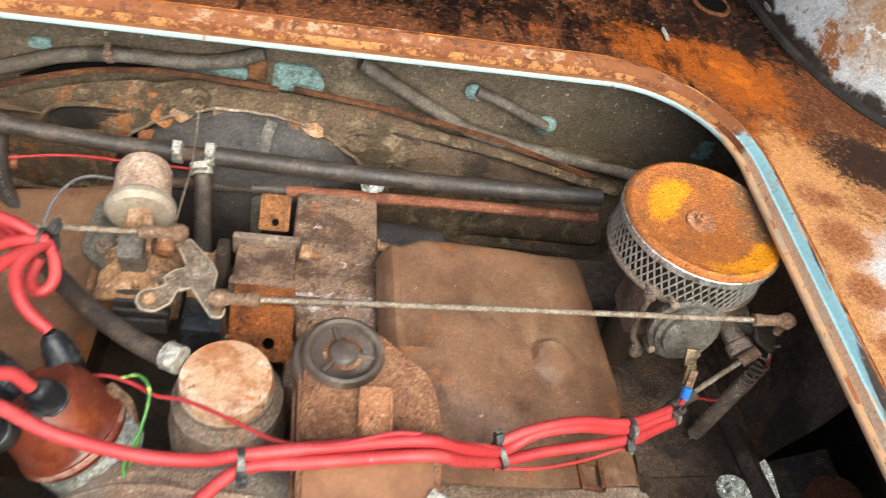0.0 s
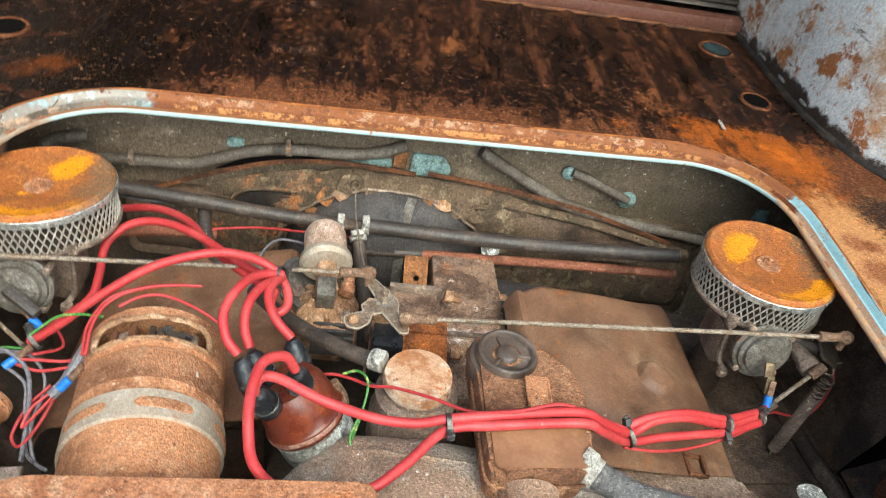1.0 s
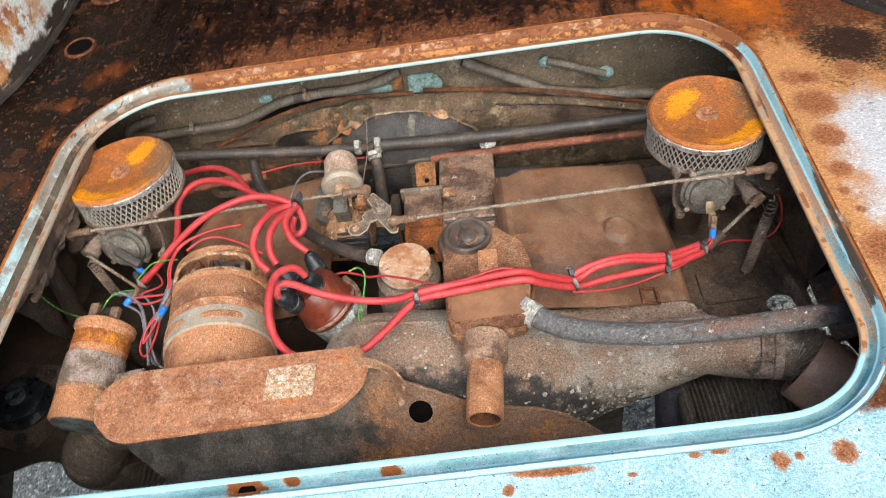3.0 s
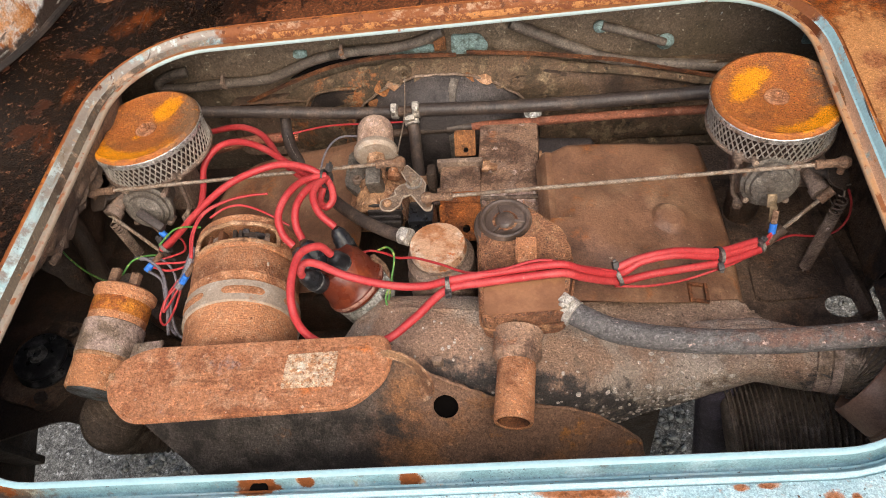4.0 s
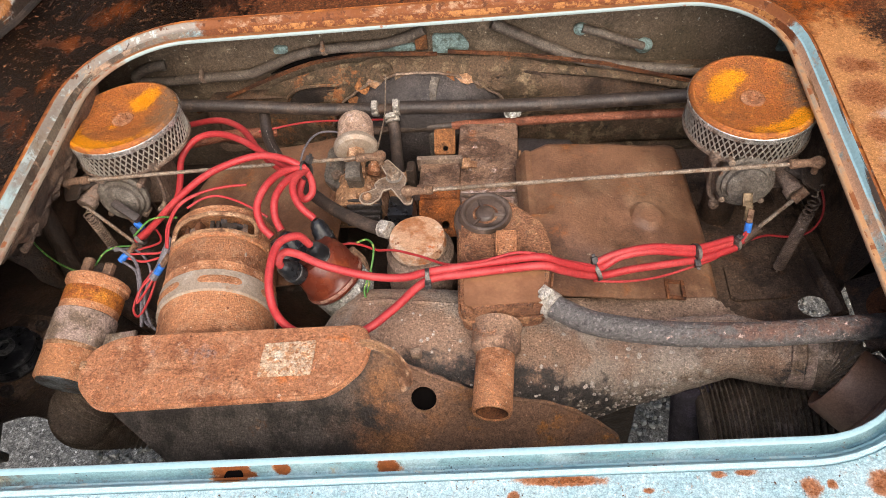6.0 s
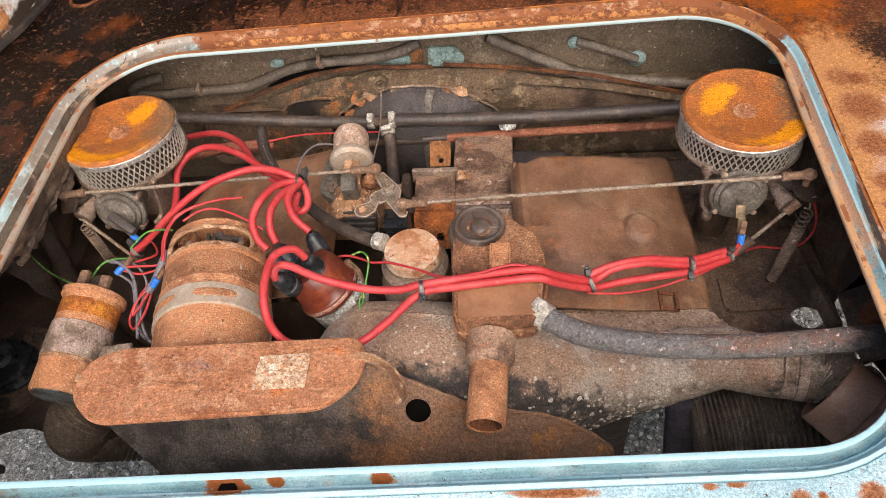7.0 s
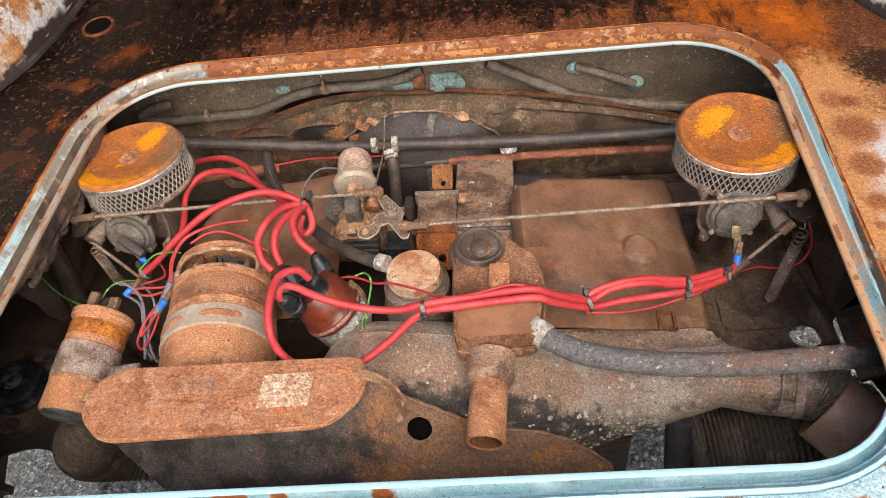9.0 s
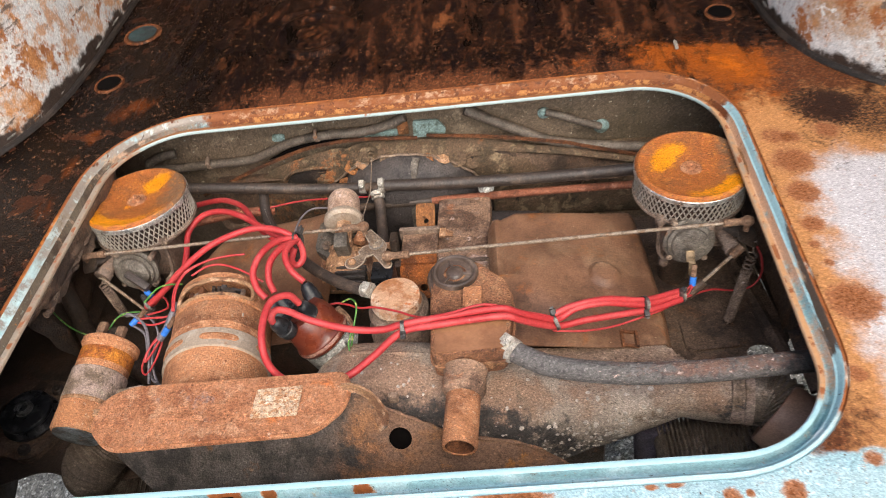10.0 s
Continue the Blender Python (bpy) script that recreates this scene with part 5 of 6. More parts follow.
# ---- breather hose ----
bh = thing("breather_hose", (.2, -.26, .76), "thick weathered grey hose from the breather box", "hose")
part("hose", tube([(.112, -.225, .782), (.135, -.240, .780), (.165, -.254, .779), (.225, -.264, .778), (.30, -.266, .778), (.375, -.261, .778), (.46, -.252, .774)], .0112, 18), "hosegrey", bh)
part("clamp", clamp((.122, -.232, .781), (.75, -.6, -.1), .0118, .012, (-.2, .1, 1)), "galv", bh, "crusty pale hose clamp")

# ---- oil filler pipe ----
op = thing("rusty_stub_pipe", (.07, -.27, .74), "short open rusty pipe on the fan housing", "pipe")
P0, P1 = Vector((.073, -.268, .768)), Vector((.069, -.334, .764))
m = along(P0, P1)
L = (P1 - P0).length
part("tube", lathe([(.0165, 0), (.0175, .002), (.0175, L - .002), (.0165, L), (.0145, L), (.0145, L - .05), (0, L - .05)], 32, m), "rust", op)
# bore lined in a darker rust, which paints in the shade of the hollow
part("bore", lathe([(.0143, L - .0012), (.0140, L - .045), (0, L - .046)], 28, m, caps=False), "rust_dark", op, "dark hollow bore")
part("socket", lathe([(.0235, -.020), (.0215, -.012), (.0225, -.008), (.0225, .003), (.0205, .005), (.0190, .010), (.0175, .011)], 28, m), "cover_brown", op, "crusty cast socket")

# ---- distributor ----
ds = thing("distributor", (-.105, -.16, .68), "brown-red distributor cap with black lead boots", "distributor")
DA = along((-.092, -.170, .738), (-.126, -.159, .800))
part("cap", lathe([(.032, 0), (.0335, .003), (.0335, .009), (.0318, .011), (.031, .020), (.029, .034), (.025, .042), (0, .044)], 40, DA), "cap_red", ds)
part("rim_band", lathe([(.0334, .0035), (.0341, .0042), (.0341, .007), (.0334, .008)], 40, DA), "cap_band", ds)
part("base", lathe([(.018, -.06), (.02, -.035), (.031, -.022), (.032, -.002)], 32, DA), "alu_light", ds, "crusty pale aluminium base")
BOOTS = [((-.112, -.127, .788), (-.103, -.137, .764)), ((-.142, -.147, .792), (-.129, -.154, .768)), ((-.104, -.177, .806), (-.099, -.171, .780)), ((-.131, -.199, .806), (-.122, -.191, .780)), ((-.150, -.155, .79), (-.136, -.164, .768))]
for a, b in BOOTS:
    mm = along(b, a)
    bt = part("lead_boot", lathe([(.0095, -.006), (.0105, -.004), (.0105, .007), (.0097, .0085), (.0095, .015), (.0082, .0165), (.0080, .021), (.0058, .024), (.0042, .026)], 20, mm), "boot", ds, "shiny black rubber boot")
    part("collar", lathe([(.0104, .0045), (.0109, .005), (.0109, .0065), (.0102, .007)], 20, mm), "boot_rim", bt)
part("spring_clip", tube([(-.075, -.150, .765), (-.066, -.152, .750), (-.062, -.160, .735)], .004, 6), "balljoint", ds)
part("condenser", lathe([(.010, 0), (.012, .002), (.012, .03), (.010, .032), (0, .032)], 20, along((-.075, -.185, .715), (-.045, -.195, .712))), "alu_light", ds)

# ---- red ignition leads ----
LR = .0039
LEADS = [
    ([(-.124, -.192, .785), (-.131, -.199, .806), (-.126, -.194, .816), (-.112, -.196, .817), (-.084, -.207, .812), (-.044, -.211, .800), (-.012, -.211, .797), (.010, -.210, .803), (.046, -.206, .806), (.092, -.201, .809), (.117, -.199, .808), (.135, -.195, .794), (.171, -.180, .764), (.195, -.169, .768), (.228, -.160, .764), (.272, -.150, .747), (.312, -.131, .738)], LR),
    ([(-.104, -.178, .808), (-.112, -.180, .824), (-.126, -.194, .831), (-.130, -.221, .829), (-.128, -.245, .820), (-.123, -.256, .800), (-.107, -.263, .785), (-.079, -.265, .783), (-.046, -.265, .790), (-.019, -.245, .795), (.010, -.217, .799), (.046, -.213, .803), (.092, -.2085, .805), (.119, -.206, .804), (.137, -.201, .789), (.171, -.184, .757), (.206, -.173, .752), (.245, -.164, .748), (.281, -.152, .740), (.318, -.134, .734)], LR),
    ([(.168, -.176, .766), (.190, -.168, .771), (.228, -.157, .767), (.272, -.147, .751), (.314, -.128, .741)], LR * .9),
    ([(-.127, -.070, .803), (-.146, -.064, .812), (-.175, -.057, .812), (-.205, -.064, .810), (-.238, -.074, .800), (-.273, -.090, .780), (-.303, -.100, .755), (-.330, -.106, .735)], LR),
    ([(-.130, -.074, .796), (-.171, -.040, .790), (-.212, -.005, .785), (-.248, .015, .780), (-.278, .017, .772), (-.296, -.001, .760), (-.295, -.030, .748), (-.296, -.056, .742), (-.316, -.082, .735), (-.329, -.098, .728)], LR),
    ([(-.135, -.076, .79), (-.157, -.055, .785), (-.193, -.015, .775), (-.226, .035, .765), (-.256, .064, .755), (-.284, .079, .745), (-.32, .086, .733)], LR),
    ([(-.127, -.068, .803), (-.146, -.082, .812), (-.158, -.107, .818), (-.165, -.129, .812), (-.160, -.146, .802), (-.150, -.154, .793)], LR),
    ([(-.128, -.070, .800), (-.141, -.095, .811), (-.148, -.118, .812), (-.148, -.135, .803), (-.142, -.146, .793)], LR),
    ([(-.127, -.068, .800), (-.133, -.086, .807), (-.134, -.103, .807), (-.126, -.119, .800), (-.112, -.127, .788)], LR),
    ([(-.128, -.066, .798), (-.121, -.078, .792), (-.120, -.090, .787), (-.127, -.096, .784), (-.134, -.088, .785), (-.132, -.074, .79)], LR)]
for pts, r in LEADS:
    pipe_thing("ignition_lead", pts, r, "red", "thick red silicone ignition lead", "ignition lead", "red ignition leads")
for pts in ([(-.088, -.138, .758), (-.075, -.143, .766), (-.06, -.150, .770), (-.045, -.160, .775), (-.026, -.167, .783), (.002, -.184, .794), (.030, -.200, .801), (.061, -.207, .814), (.097, -.199, .816), (.133, -.192, .795), (.165, -.182, .772)],
            [(.168, -.187, .753), (.201, -.181, .743), (.235, -.171, .736), (.269, -.160, .737), (.30, -.145, .735), (.325, -.122, .735)],
            [(.312, -.131, .738), (.322, -.124, .736), (.333, -.113, .735)], [(.314, -.133, .735), (.325, -.125, .731), (.335, -.112, .735)],
            [(.412, -.075, .752), (.421, -.074, .730), (.426, -.072, .702), (.415, -.079, .688), (.391, -.084, .688), (.365, -.090, .698), (.335, -.112, .715), (.318, -.13, .728)],
            [(-.07, .12, .70), (-.12, .115, .705), (-.18, .12, .70), (-.24, .105, .70)],
            [(-.266, -.152, .776), (-.267, -.126, .785), (-.259, -.104, .790), (-.238, -.089, .792), (-.214, -.082, .792), (-.192, -.080, .792)],
            [(-.270, -.148, .772), (-.272, -.124, .780), (-.263, -.099, .786), (-.240, -.084, .788), (-.212, -.078, .789), (-.198, -.077, .788)],
            [(-.329, -.134, .745), (-.310, -.136, .748), (-.286, -.136, .750), (-.268, -.130, .760)],
            [(-.328, -.137, .742), (-.308, -.142, .742), (-.285, -.141, .748)],
            [(-.252, -.108, .788), (-.238, -.097, .790), (-.222, -.094, .791), (-.203, -.099, .790), (-.184, -.108, .788), (-.165, -.116, .780)],
            [(-.330, -.128, .742), (-.316, -.120, .738), (-.305, -.105, .73), (-.312, -.09, .73), (-.322, -.085, .735)],
            [(-.298, -.150, .735), (-.312, -.165, .725), (-.318, -.185, .715), (-.309, -.195, .715), (-.298, -.182, .725), (-.290, -.165, .738)],
            [(-.289, -.170, .745), (-.300, -.182, .735), (-.307, -.188, .730), (-.303, -.176, .738), (-.292, -.166, .745)]):
    pipe_thing("red_wire", pts, .0013, "red", "thin red wire among the ignition leads", "wire", "thin red wires", 8)
for pts in ([(-.068, -.147, .772), (-.056, -.150, .780), (-.048, -.162, .782), (-.050, -.180, .772), (-.058, -.196, .755), (-.052, -.204, .745), (-.044, -.196, .742)],
            [(-.05, -.181, .77), (-.056, -.193, .75), (-.062, -.2, .738), (-.05, -.208, .735), (-.043, -.202, .738)],
            [(-.56, .02, .72), (-.52, -.040, .705), (-.483, -.076, .698), (-.452, -.100, .697), (-.414, -.126, .712), (-.378, -.150, .735)],
            [(-.262, -.118, .785), (-.285, -.108, .775), (-.305, -.104, .765), (-.325, -.112, .75)],
            [(-.36, -.15, .745), (-.352, -.135, .750), (-.342, -.125, .747), (-.330, -.118, .74)]):
    pipe_thing("green_wire", pts, .0011, "green", "thin green wire with yellow trace", "wire", "thin green wires", 8)
for pts, r in (([(-.272, -.130, .765), (-.276, -.145, .760), (-.282, -.160, .752), (-.29, -.168, .745)], .0045), ([(-.352, -.125, .745), (-.335, -.13, .748), (-.318, -.142, .742), (-.31, -.165, .73), (-.305, -.205, .71)], .0018),
               ([(-.335, -.14, .742), (-.318, -.15, .735), (-.312, -.17, .725), (-.305, -.195, .71), (-.296, -.205, .71)], .0015), ([(-.55, .04, .75), (-.50, .015, .745), (-.45, -.008, .752)], .002), ([(-.345, -.128, .745), (-.325, -.125, .742), (-.31, -.135, .735), (-.305, -.15, .725), (-.31, -.175, .71)], .0014), ([(-.30, -.16, .735), (-.305, -.18, .72), (-.298, -.20, .705), (-.288, -.205, .70)], .0016),
               ([(-.40, .075, .76), (-.43, .03, .745), (-.455, -.01, .745), (-.47, -.03, .73)], .0018),
               ([(-.165, -.015, .72), (-.160, .03, .735), (-.145, .06, .735), (-.115, .07, .725)], .0013)):
    pipe_thing("grey_wire", pts, r, "greywire", "dull grey wire beside the generator", "wire", "grey wires", 8)
pipe_thing("throttle_cable", [(-.070, .160, .742), (-.068, .125, .735), (-.064, .08, .742), (-.060, .02, .765), (-.057, -.02, .782)], .0009, "rod", "thin bare throttle cable from the bulkhead", "cable")


def crimp(a, b, label="blue crimped spade connector"):
    t = thing("spade_connector", a, label, "connector", "spade connectors")
    part("sleeve", tube([a, b], .0038, 12), "blue", t)
    d = Vector(a) - Vector(b)
    part("blade", block((.006, .003, .016), along(a, Vector(a) + d) @ at(0, 0, .007), .0008), "balljoint", t)


crimp((.334, -.108, .742), (.333, -.113, .733))
crimp((-.329, -.134, .745), (-.336, -.140, .741))
crimp((-.277, -.160, .757), (-.284, -.165, .750))
crimp((-.334, -.086, .742), (-.326, -.092, .738))


def cable_tie(c, axis, r, tail=(0, .006, .01)):
    c = Vector(c)
    m = along(c, c + Vector(axis))
    t = thing("cable_tie", c, "black plastic cable tie round the red leads", "cable tie", "cable ties")
    part("band", lathe([(r, -.002), (r + .001, -.002), (r + .001, .002), (r, .002), (r, -.002)], 20, m), "tie", t)
    v = Vector(tail).normalized()
    part("head", join(block((.006, .006, .008), along(c + v * (r + .003), c + v * (r + .01)), .001), block((.0035, .0012, .007), along(c + v * (r + .006), c + v * (r + .014)), .0003)), "tie", t)


cable_tie((.011, -.213, .800), (1, .1, .0), .0075, (.1, -.9, .2))
cable_tie((.171, -.181, .760), (1, .4, .2), .0085, (-.2, .6, .8))
cable_tie((.272, -.150, .747), (1, .3, -.3), .0085, (.1, -.9, -.3))
cable_tie((.316, -.130, .736), (.8, .5, -.1), .0078, (.2, -.2, 1))
cable_tie((-.127, -.069, .800), (.9, -.2, .3), .0095, (.4, .5, .8))
cable_tie((-.327, -.103, .735), (.8, .5, .4), .008, (-.3, .2, 1))

tc = thing("bowl_terminal", (.33, -.098, .75), "bronze spade terminal on the carburettor bowl", "connector")
part("tab", block((.010, .003, .014), at(.331, -.094, .762, -35), .001), "bronze", tc)
part("spade", block((.008, .003, .018), at(.333, -.101, .750, -25), .001), "bronze", tc)
pc = thing("bowl_plug", (-.36, -.075, .74), "black plug with a lead on the carburettor bowl", "connector")
part("plug", block((.036, .010, .010), at(-.343, -.079, .754, 10, 20, -28), .003), "black", pc)


# ---- engine centre ----


def hole_plate(outline, holes, thick, m):
    """Flat plate with openings, in xy, top at z = 0."""
    bm = bmesh.new()
    loops = []
    for o in [outline] + holes:
        vs = [bm.verts.new((p[0], p[1], 0)) for p in o]
        loops += [bm.edges.new((vs[k], vs[(k + 1) % len(vs)])) for k in range(len(vs))]
    bmesh.ops.triangle_fill(bm, use_beauty=True, use_dissolve=False, edges=loops)
    bmesh.ops.recalc_face_normals(bm, faces=bm.faces)
    bmesh.ops.solidify(bm, geom=bm.faces[:], thickness=thick)
    bmesh.ops.transform(bm, matrix=m, verts=bm.verts)
    return bm


def circle(cx, cy, r, n=24, sq=1.0):
    return [(cx + r * math.cos(2 * math.pi * k / n), cy + r * sq * math.sin(2 * math.pi * k / n)) for k in range(n)]


# rear tin: slopes down towards the sill; local y is along the slope
ang = math.degrees(math.atan(1.2))
ap = thing("rear_engine_tin", (0, -.34, .69), "rusty sooty rear engine tin with a round hole", "engine tin")
S = math.hypot(1, 1.2)


def on_slope(x, y):
    return (x, (y + .305) * S)


def apron_z(x, y):
    """The tin is creased below the stub pipe and falls away east of it."""
    return .738 + 1.2 * (y + .305) - .5 * max(0, x - .02)


def apron_bend(bm):
    for v in bm.verts:
        v.co.z -= .5 * max(0, v.co.x - .02)
    return bm


EDGE = [(-.0433, -.2743), (-.0205, -.2812), (.0, -.2874), (.0183, -.2925), (.0334, -.2946), (.0522, -.296), (.084, -.2957), (.1146, -.2932), (.1408, -.2936), (.1641, -.2976), (.1849, -.3036), (.191, -.316)]
AO = [on_slope(x, y) for x, y in [(-.300, -.309), (-.20, -.290), (-.078, -.278)] + EDGE + [(.1936, -.403), (.02, -.42), (-.20, -.42), (-.243, -.347)]]
part("plate", apron_bend(hole_plate(rounded(AO, .008, 3), [circle(.006, 0, .0118)], .002, at(0, -.305, .738, ang))), "apron", ap)
part("hem", sweep(spline([(x, y, apron_z(x, y) + .001) for x, y in EDGE]), lambda t: .0022 + .0006 * math.sin(t * 70), 8), "apron", ap, "ragged folded hem")
part("hem_fold", sweep(spline([(x, y - .0065, apron_z(x, y - .0065) + .0006) for x, y in EDGE]), .0016, 8), "apron", ap)
# added shallow black backing, so the hole reads as deep shade
part("hole_shade_disc", lathe([(.0150, .0012), (.0150, .0055), (0, .006)], 24, at(.006, -.305, .738, ang - 180), caps=False), "void", ap, "added black backing that paints the shade behind the hole")
for bxy in ((.104, -.287, .692),):
    part("bolt", hexnut(at(*bxy, 50), .007, .006, .004), "rust_pale", ap)
part("stud", block((.010, .006, .034), at(-.001, -.268, .748, 8), .0015), "alu_brown", ap, "upright stud on the housing edge")
part("stud", lathe([(.008, 0), (.0095, .004), (.0095, .022), (.007, .026), (.004, .032)], 12, along((.106, -.262, .685), (.104, -.276, .706))), "alu_brown", ap)

# central cover pieces
part("left_block", block((.050, .060, .05), at(.004, .002, .680, -3), .005), "cover_brown", cc)
part("stack_plate", block((.058, .012, .030), at(.002, -.026, .692), .002), "grime", cc)
part("stack_plate", block((.052, .008, .036), at(.004, -.014, .694), .002), "cover_brown", cc)
part("stack_plate", block((.056, .008, .020), at(.003, .036, .700), .002), "grime", cc)
part("side_post", block((.010, .020, .060), at(-.030, .010, .690, -6), .003), "dark", cc)
part("rust_bracket", hole_plate(rounded([(-.0135, -.017), (.0135, -.017), (.0135, .017), (-.0135, .017)], .003), [circle(.001, -.009, .0035, 12)], .003, at(.006, .088, .686, 32)), "bright_rust2", cc, "bright orange rusted bracket")
part("lower_bracket", hole_plate(rounded([(-.024, -.022), (.024, -.022), (.024, .024), (-.024, .024)], .007), [circle(.006, -.008, .0045, 14)], .003, at(.008, -.060, .706, 34, 0, 2)), "bright_rust", cc, "orange rusted bracket with a hole")
part("bracket_foot", block((.046, .016, .004), at(.008, -.036, .722), .0015), "bright_rust", cc)
part("crust", sheet(14, 8, lambda u, v: (.028 + .066 * u, -.012 - .022 * v + .004 * noise.noise((u * 6, 1, 3)), .6995 + .002 * noise.noise((u * 9, v * 7, 4))), .002), "crust", cc, "pinkish white crust along the seam")
part("seam_ridge", block((.074, .006, .006), at(.062, -.020, .699), .002), "grime", cc)
for p, q in (((.032, .020, .715), (.050, .018, .712)), ((-.030, .015, .70), (-.045, .016, .70)), ((.095, .07, .675), (.118, .068, .674)), ((.036, -.060, .715), (.048, -.062, .718))):
    part("bolt", lathe([(.0075, 0), (.0075, .008), (.0045, .0085), (.0045, .016), (.003, .018)], 6, along(p, q)), "rust_pale", cc)

starter = thing("starter_cover", (.13, .12, .6), "dark cylinder with a bright nut beside the cover", "starter motor")
part("body", lathe([(.040, 0), (.042, .003), (.042, .085), (.036, .09), (0, .091)], 32, along((.080, .084, .636), (.168, .080, .632))), "bell", starter)
part("nut", join(hexnut(along((.094, .128, .6975), (.096, .108, .708)), .0078, .007, .0045), lathe([(.0115, -.0012), (.0115, .001), (.006, .0012)], 20, along((.094, .128, .6975), (.096, .108, .708)))), "alu_light", starter, "bright washer and nut")

bell = thing("gearbox_bell", (-.02, .19, .5), "dark grey gearbox bell under the bulkhead arch", "gearbox")
part("casting", lathe([(.128, 0), (.127, .020), (.120, .042), (.104, .060), (.08, .070), (0, .073)], 48, along((-.024, .195, .616), (-.024, .10, .604))), "bell", bell)
part("strap", sweep(spline([(-.004, .1525, .7395), (-.008, .1400, .7300), (-.010, .1315, .7200), (-.011, .1285, .7120), (-.0115, .1245, .7000), (-.012, .1225, .6880), (-.0125, .116, .672), (-.013, .112, .62)]), .0055, shape=[(1, .2), (-1, .2), (-1, -.2), (1, -.2)]), "bowl_grey", bell, "dark grey strap over the bell")


# arch plate round the bell
def arch_plate():
    ring = []
    n = 96
    out, inn = [], []
    for k in range(n + 1):
        a = math.pi * (1.04 - 1.08 * k / n)
        wob = .004 * noise.noise((k * .25, 3, 1))
        out.append((-.018 + .27 * math.cos(a), .600 + (.150 + wob) * math.copysign(abs(math.sin(a)) ** .65, math.sin(a))))
        inn.append((-.028 + (.130 + wob) * math.cos(a), .632 + (.110 + .6 * wob) * math.sin(a)))
    bm = bmesh.new()
    rows = []
    for f in (0, .12, .25, .4, .55, .7, .85, 1):
        row = []
        for k, (p, q) in enumerate(zip(out, inn)):
            x, z = p[0] + (q[0] - p[0]) * f, p[1] + (q[1] - p[1]) * f
            y = .186 - .016 * min(1, f / .5) - .008 * max(0, f - .5) * 2
            row.append(bm.verts.new((x, y + .004 * noise.noise((x * 40, z * 40, 2)) + .003 * noise.noise((x * 110, z * 110, 5)), z)))
        rows.append(row)
    rows.append([bm.verts.new((p[0] * .98, .176, p[1] - .004)) for p in inn])
    for a, b in zip(rows, rows[1:]):
        for k in range(n):
            bm.faces.new((a[k], a[k + 1], b[k + 1], b[k]))
    return bm


arch = thing("bulkhead_arch", (-.02, .18, .6), "rusty brown arched plate above the gearbox bell", "bulkhead plate")
part("plate", arch_plate(), "archrust", arch)
part("inner_edge", sweep([(-.028 + (.130 + .004 * noise.noise((k * .25, 3, 1))) * math.cos(math.pi * (1.04 - 1.08 * k / 96)), .1605, .632 + (.110 + .0024 * noise.noise((k * .25, 3, 1))) * math.sin(math.pi * (1.04 - 1.08 * k / 96))) for k in range(10, 88)], .0020, 6), "strap_brown", arch, "bright worn inner edge")
for x, z, s in ((-.078, .742, 12), (-.100, .722, 30), (.056, .724, -15)):
    part("tab", plate(rounded([(-.013, -.009), (.004, -.012), (.012, -.004), (.010, .010), (-.006, .012), (-.012, .004)], .004), .004, at(x, .163, z, 55, s, 0), .001), "bright_rust2" if x < -.09 else "archrust", arch)
rag = random.Random(21)
for fx, fz, fw, mt_ in ((.030, .7305, .030, "rust_pale"), (.012, .7335, .018, "bright_rust2"), (-.050, .7345, .020, "archrust"), (-.118, .700, .020, "bright_rust2"), (-.128, .684, .014, "bright_rust2"), (.075, .716, .018, "archrust"), (-.086, .730, .022, "rust_pale")):
    ol = [(fw * .5 * math.cos(2 * math.pi * k / 11) * rag.uniform(.7, 1.15), .007 * math.sin(2 * math.pi * k / 11) * rag.uniform(.6, 1.3)) for k in range(11)]
    part("rust_flake", plate(ol, .002, at(fx, .1585, fz, 60, 0, -math.degrees(math.atan2(fx + .018, fz - .6)) * .5), .0006), mt_, arch)
part("boss", lathe([(.010, 0), (.010, .008), (.006, .009), (.005, .014), (.003, .014), (.003, .005)], 20, along((-.071, .172, .742), (-.070, .152, .747))), "archrust", arch)

# bulkhead fittings
fs = thing("bulkhead_seam", (0, .19, .74), "long bent metal seam strip across the bulkhead", "seam strip")
part("strip", sweep(spline([(-.355, .186, .668), (-.309, .184, .691), (-.243, .183, .721), (-.174, .182, .747), (-.118, .181, .757), (-.075, .180, .7595), (-.002, .180, .7555)]), .0024, shape=[(.5, 1), (-.5, 1), (-.5, -1), (.5, -1)]), "rust_dark", fs)
part("strip_east", sweep(spline([(.012, .180, .7585), (.087, .179, .7515), (.137, .178, .7445), (.208, .177, .732), (.237, .176, .724), (.281, .176, .711), (.333, .177, .695)]), .0024, shape=[(.5, 1), (-.5, 1), (-.5, -1), (.5, -1)]), "rust_dark", fs)
# shadow_gap is a solid black strip painting the shade above the seam
part("shadow_gap", sweep(spline([(-.232, .189, .728), (-.175, .188, .7505), (-.127, .187, .761), (-.085, .186, .7635)]), lambda t: .0006 + .0042 * math.sin(math.pi * t), shape=[(.5, 1), (-.5, 1), (-.5, -1), (.5, -1)]), "void", fs, "black strip painting the shade of the open seam")
part("rust_tab", block((.016, .006, .020), at(-.022, .190, .768, -12), .002), "bright_rust2", fs)
for nm, c, mat_, sz in (("west", (-.235, .186, .650), "underbody", (.2, .012, .09)), ("east", (.26, .186, .650), "archrust", (.24, .012, .13))):
    part("lower_panel", block(sz, at(*c, -6), .02, 4), mat_, fs)
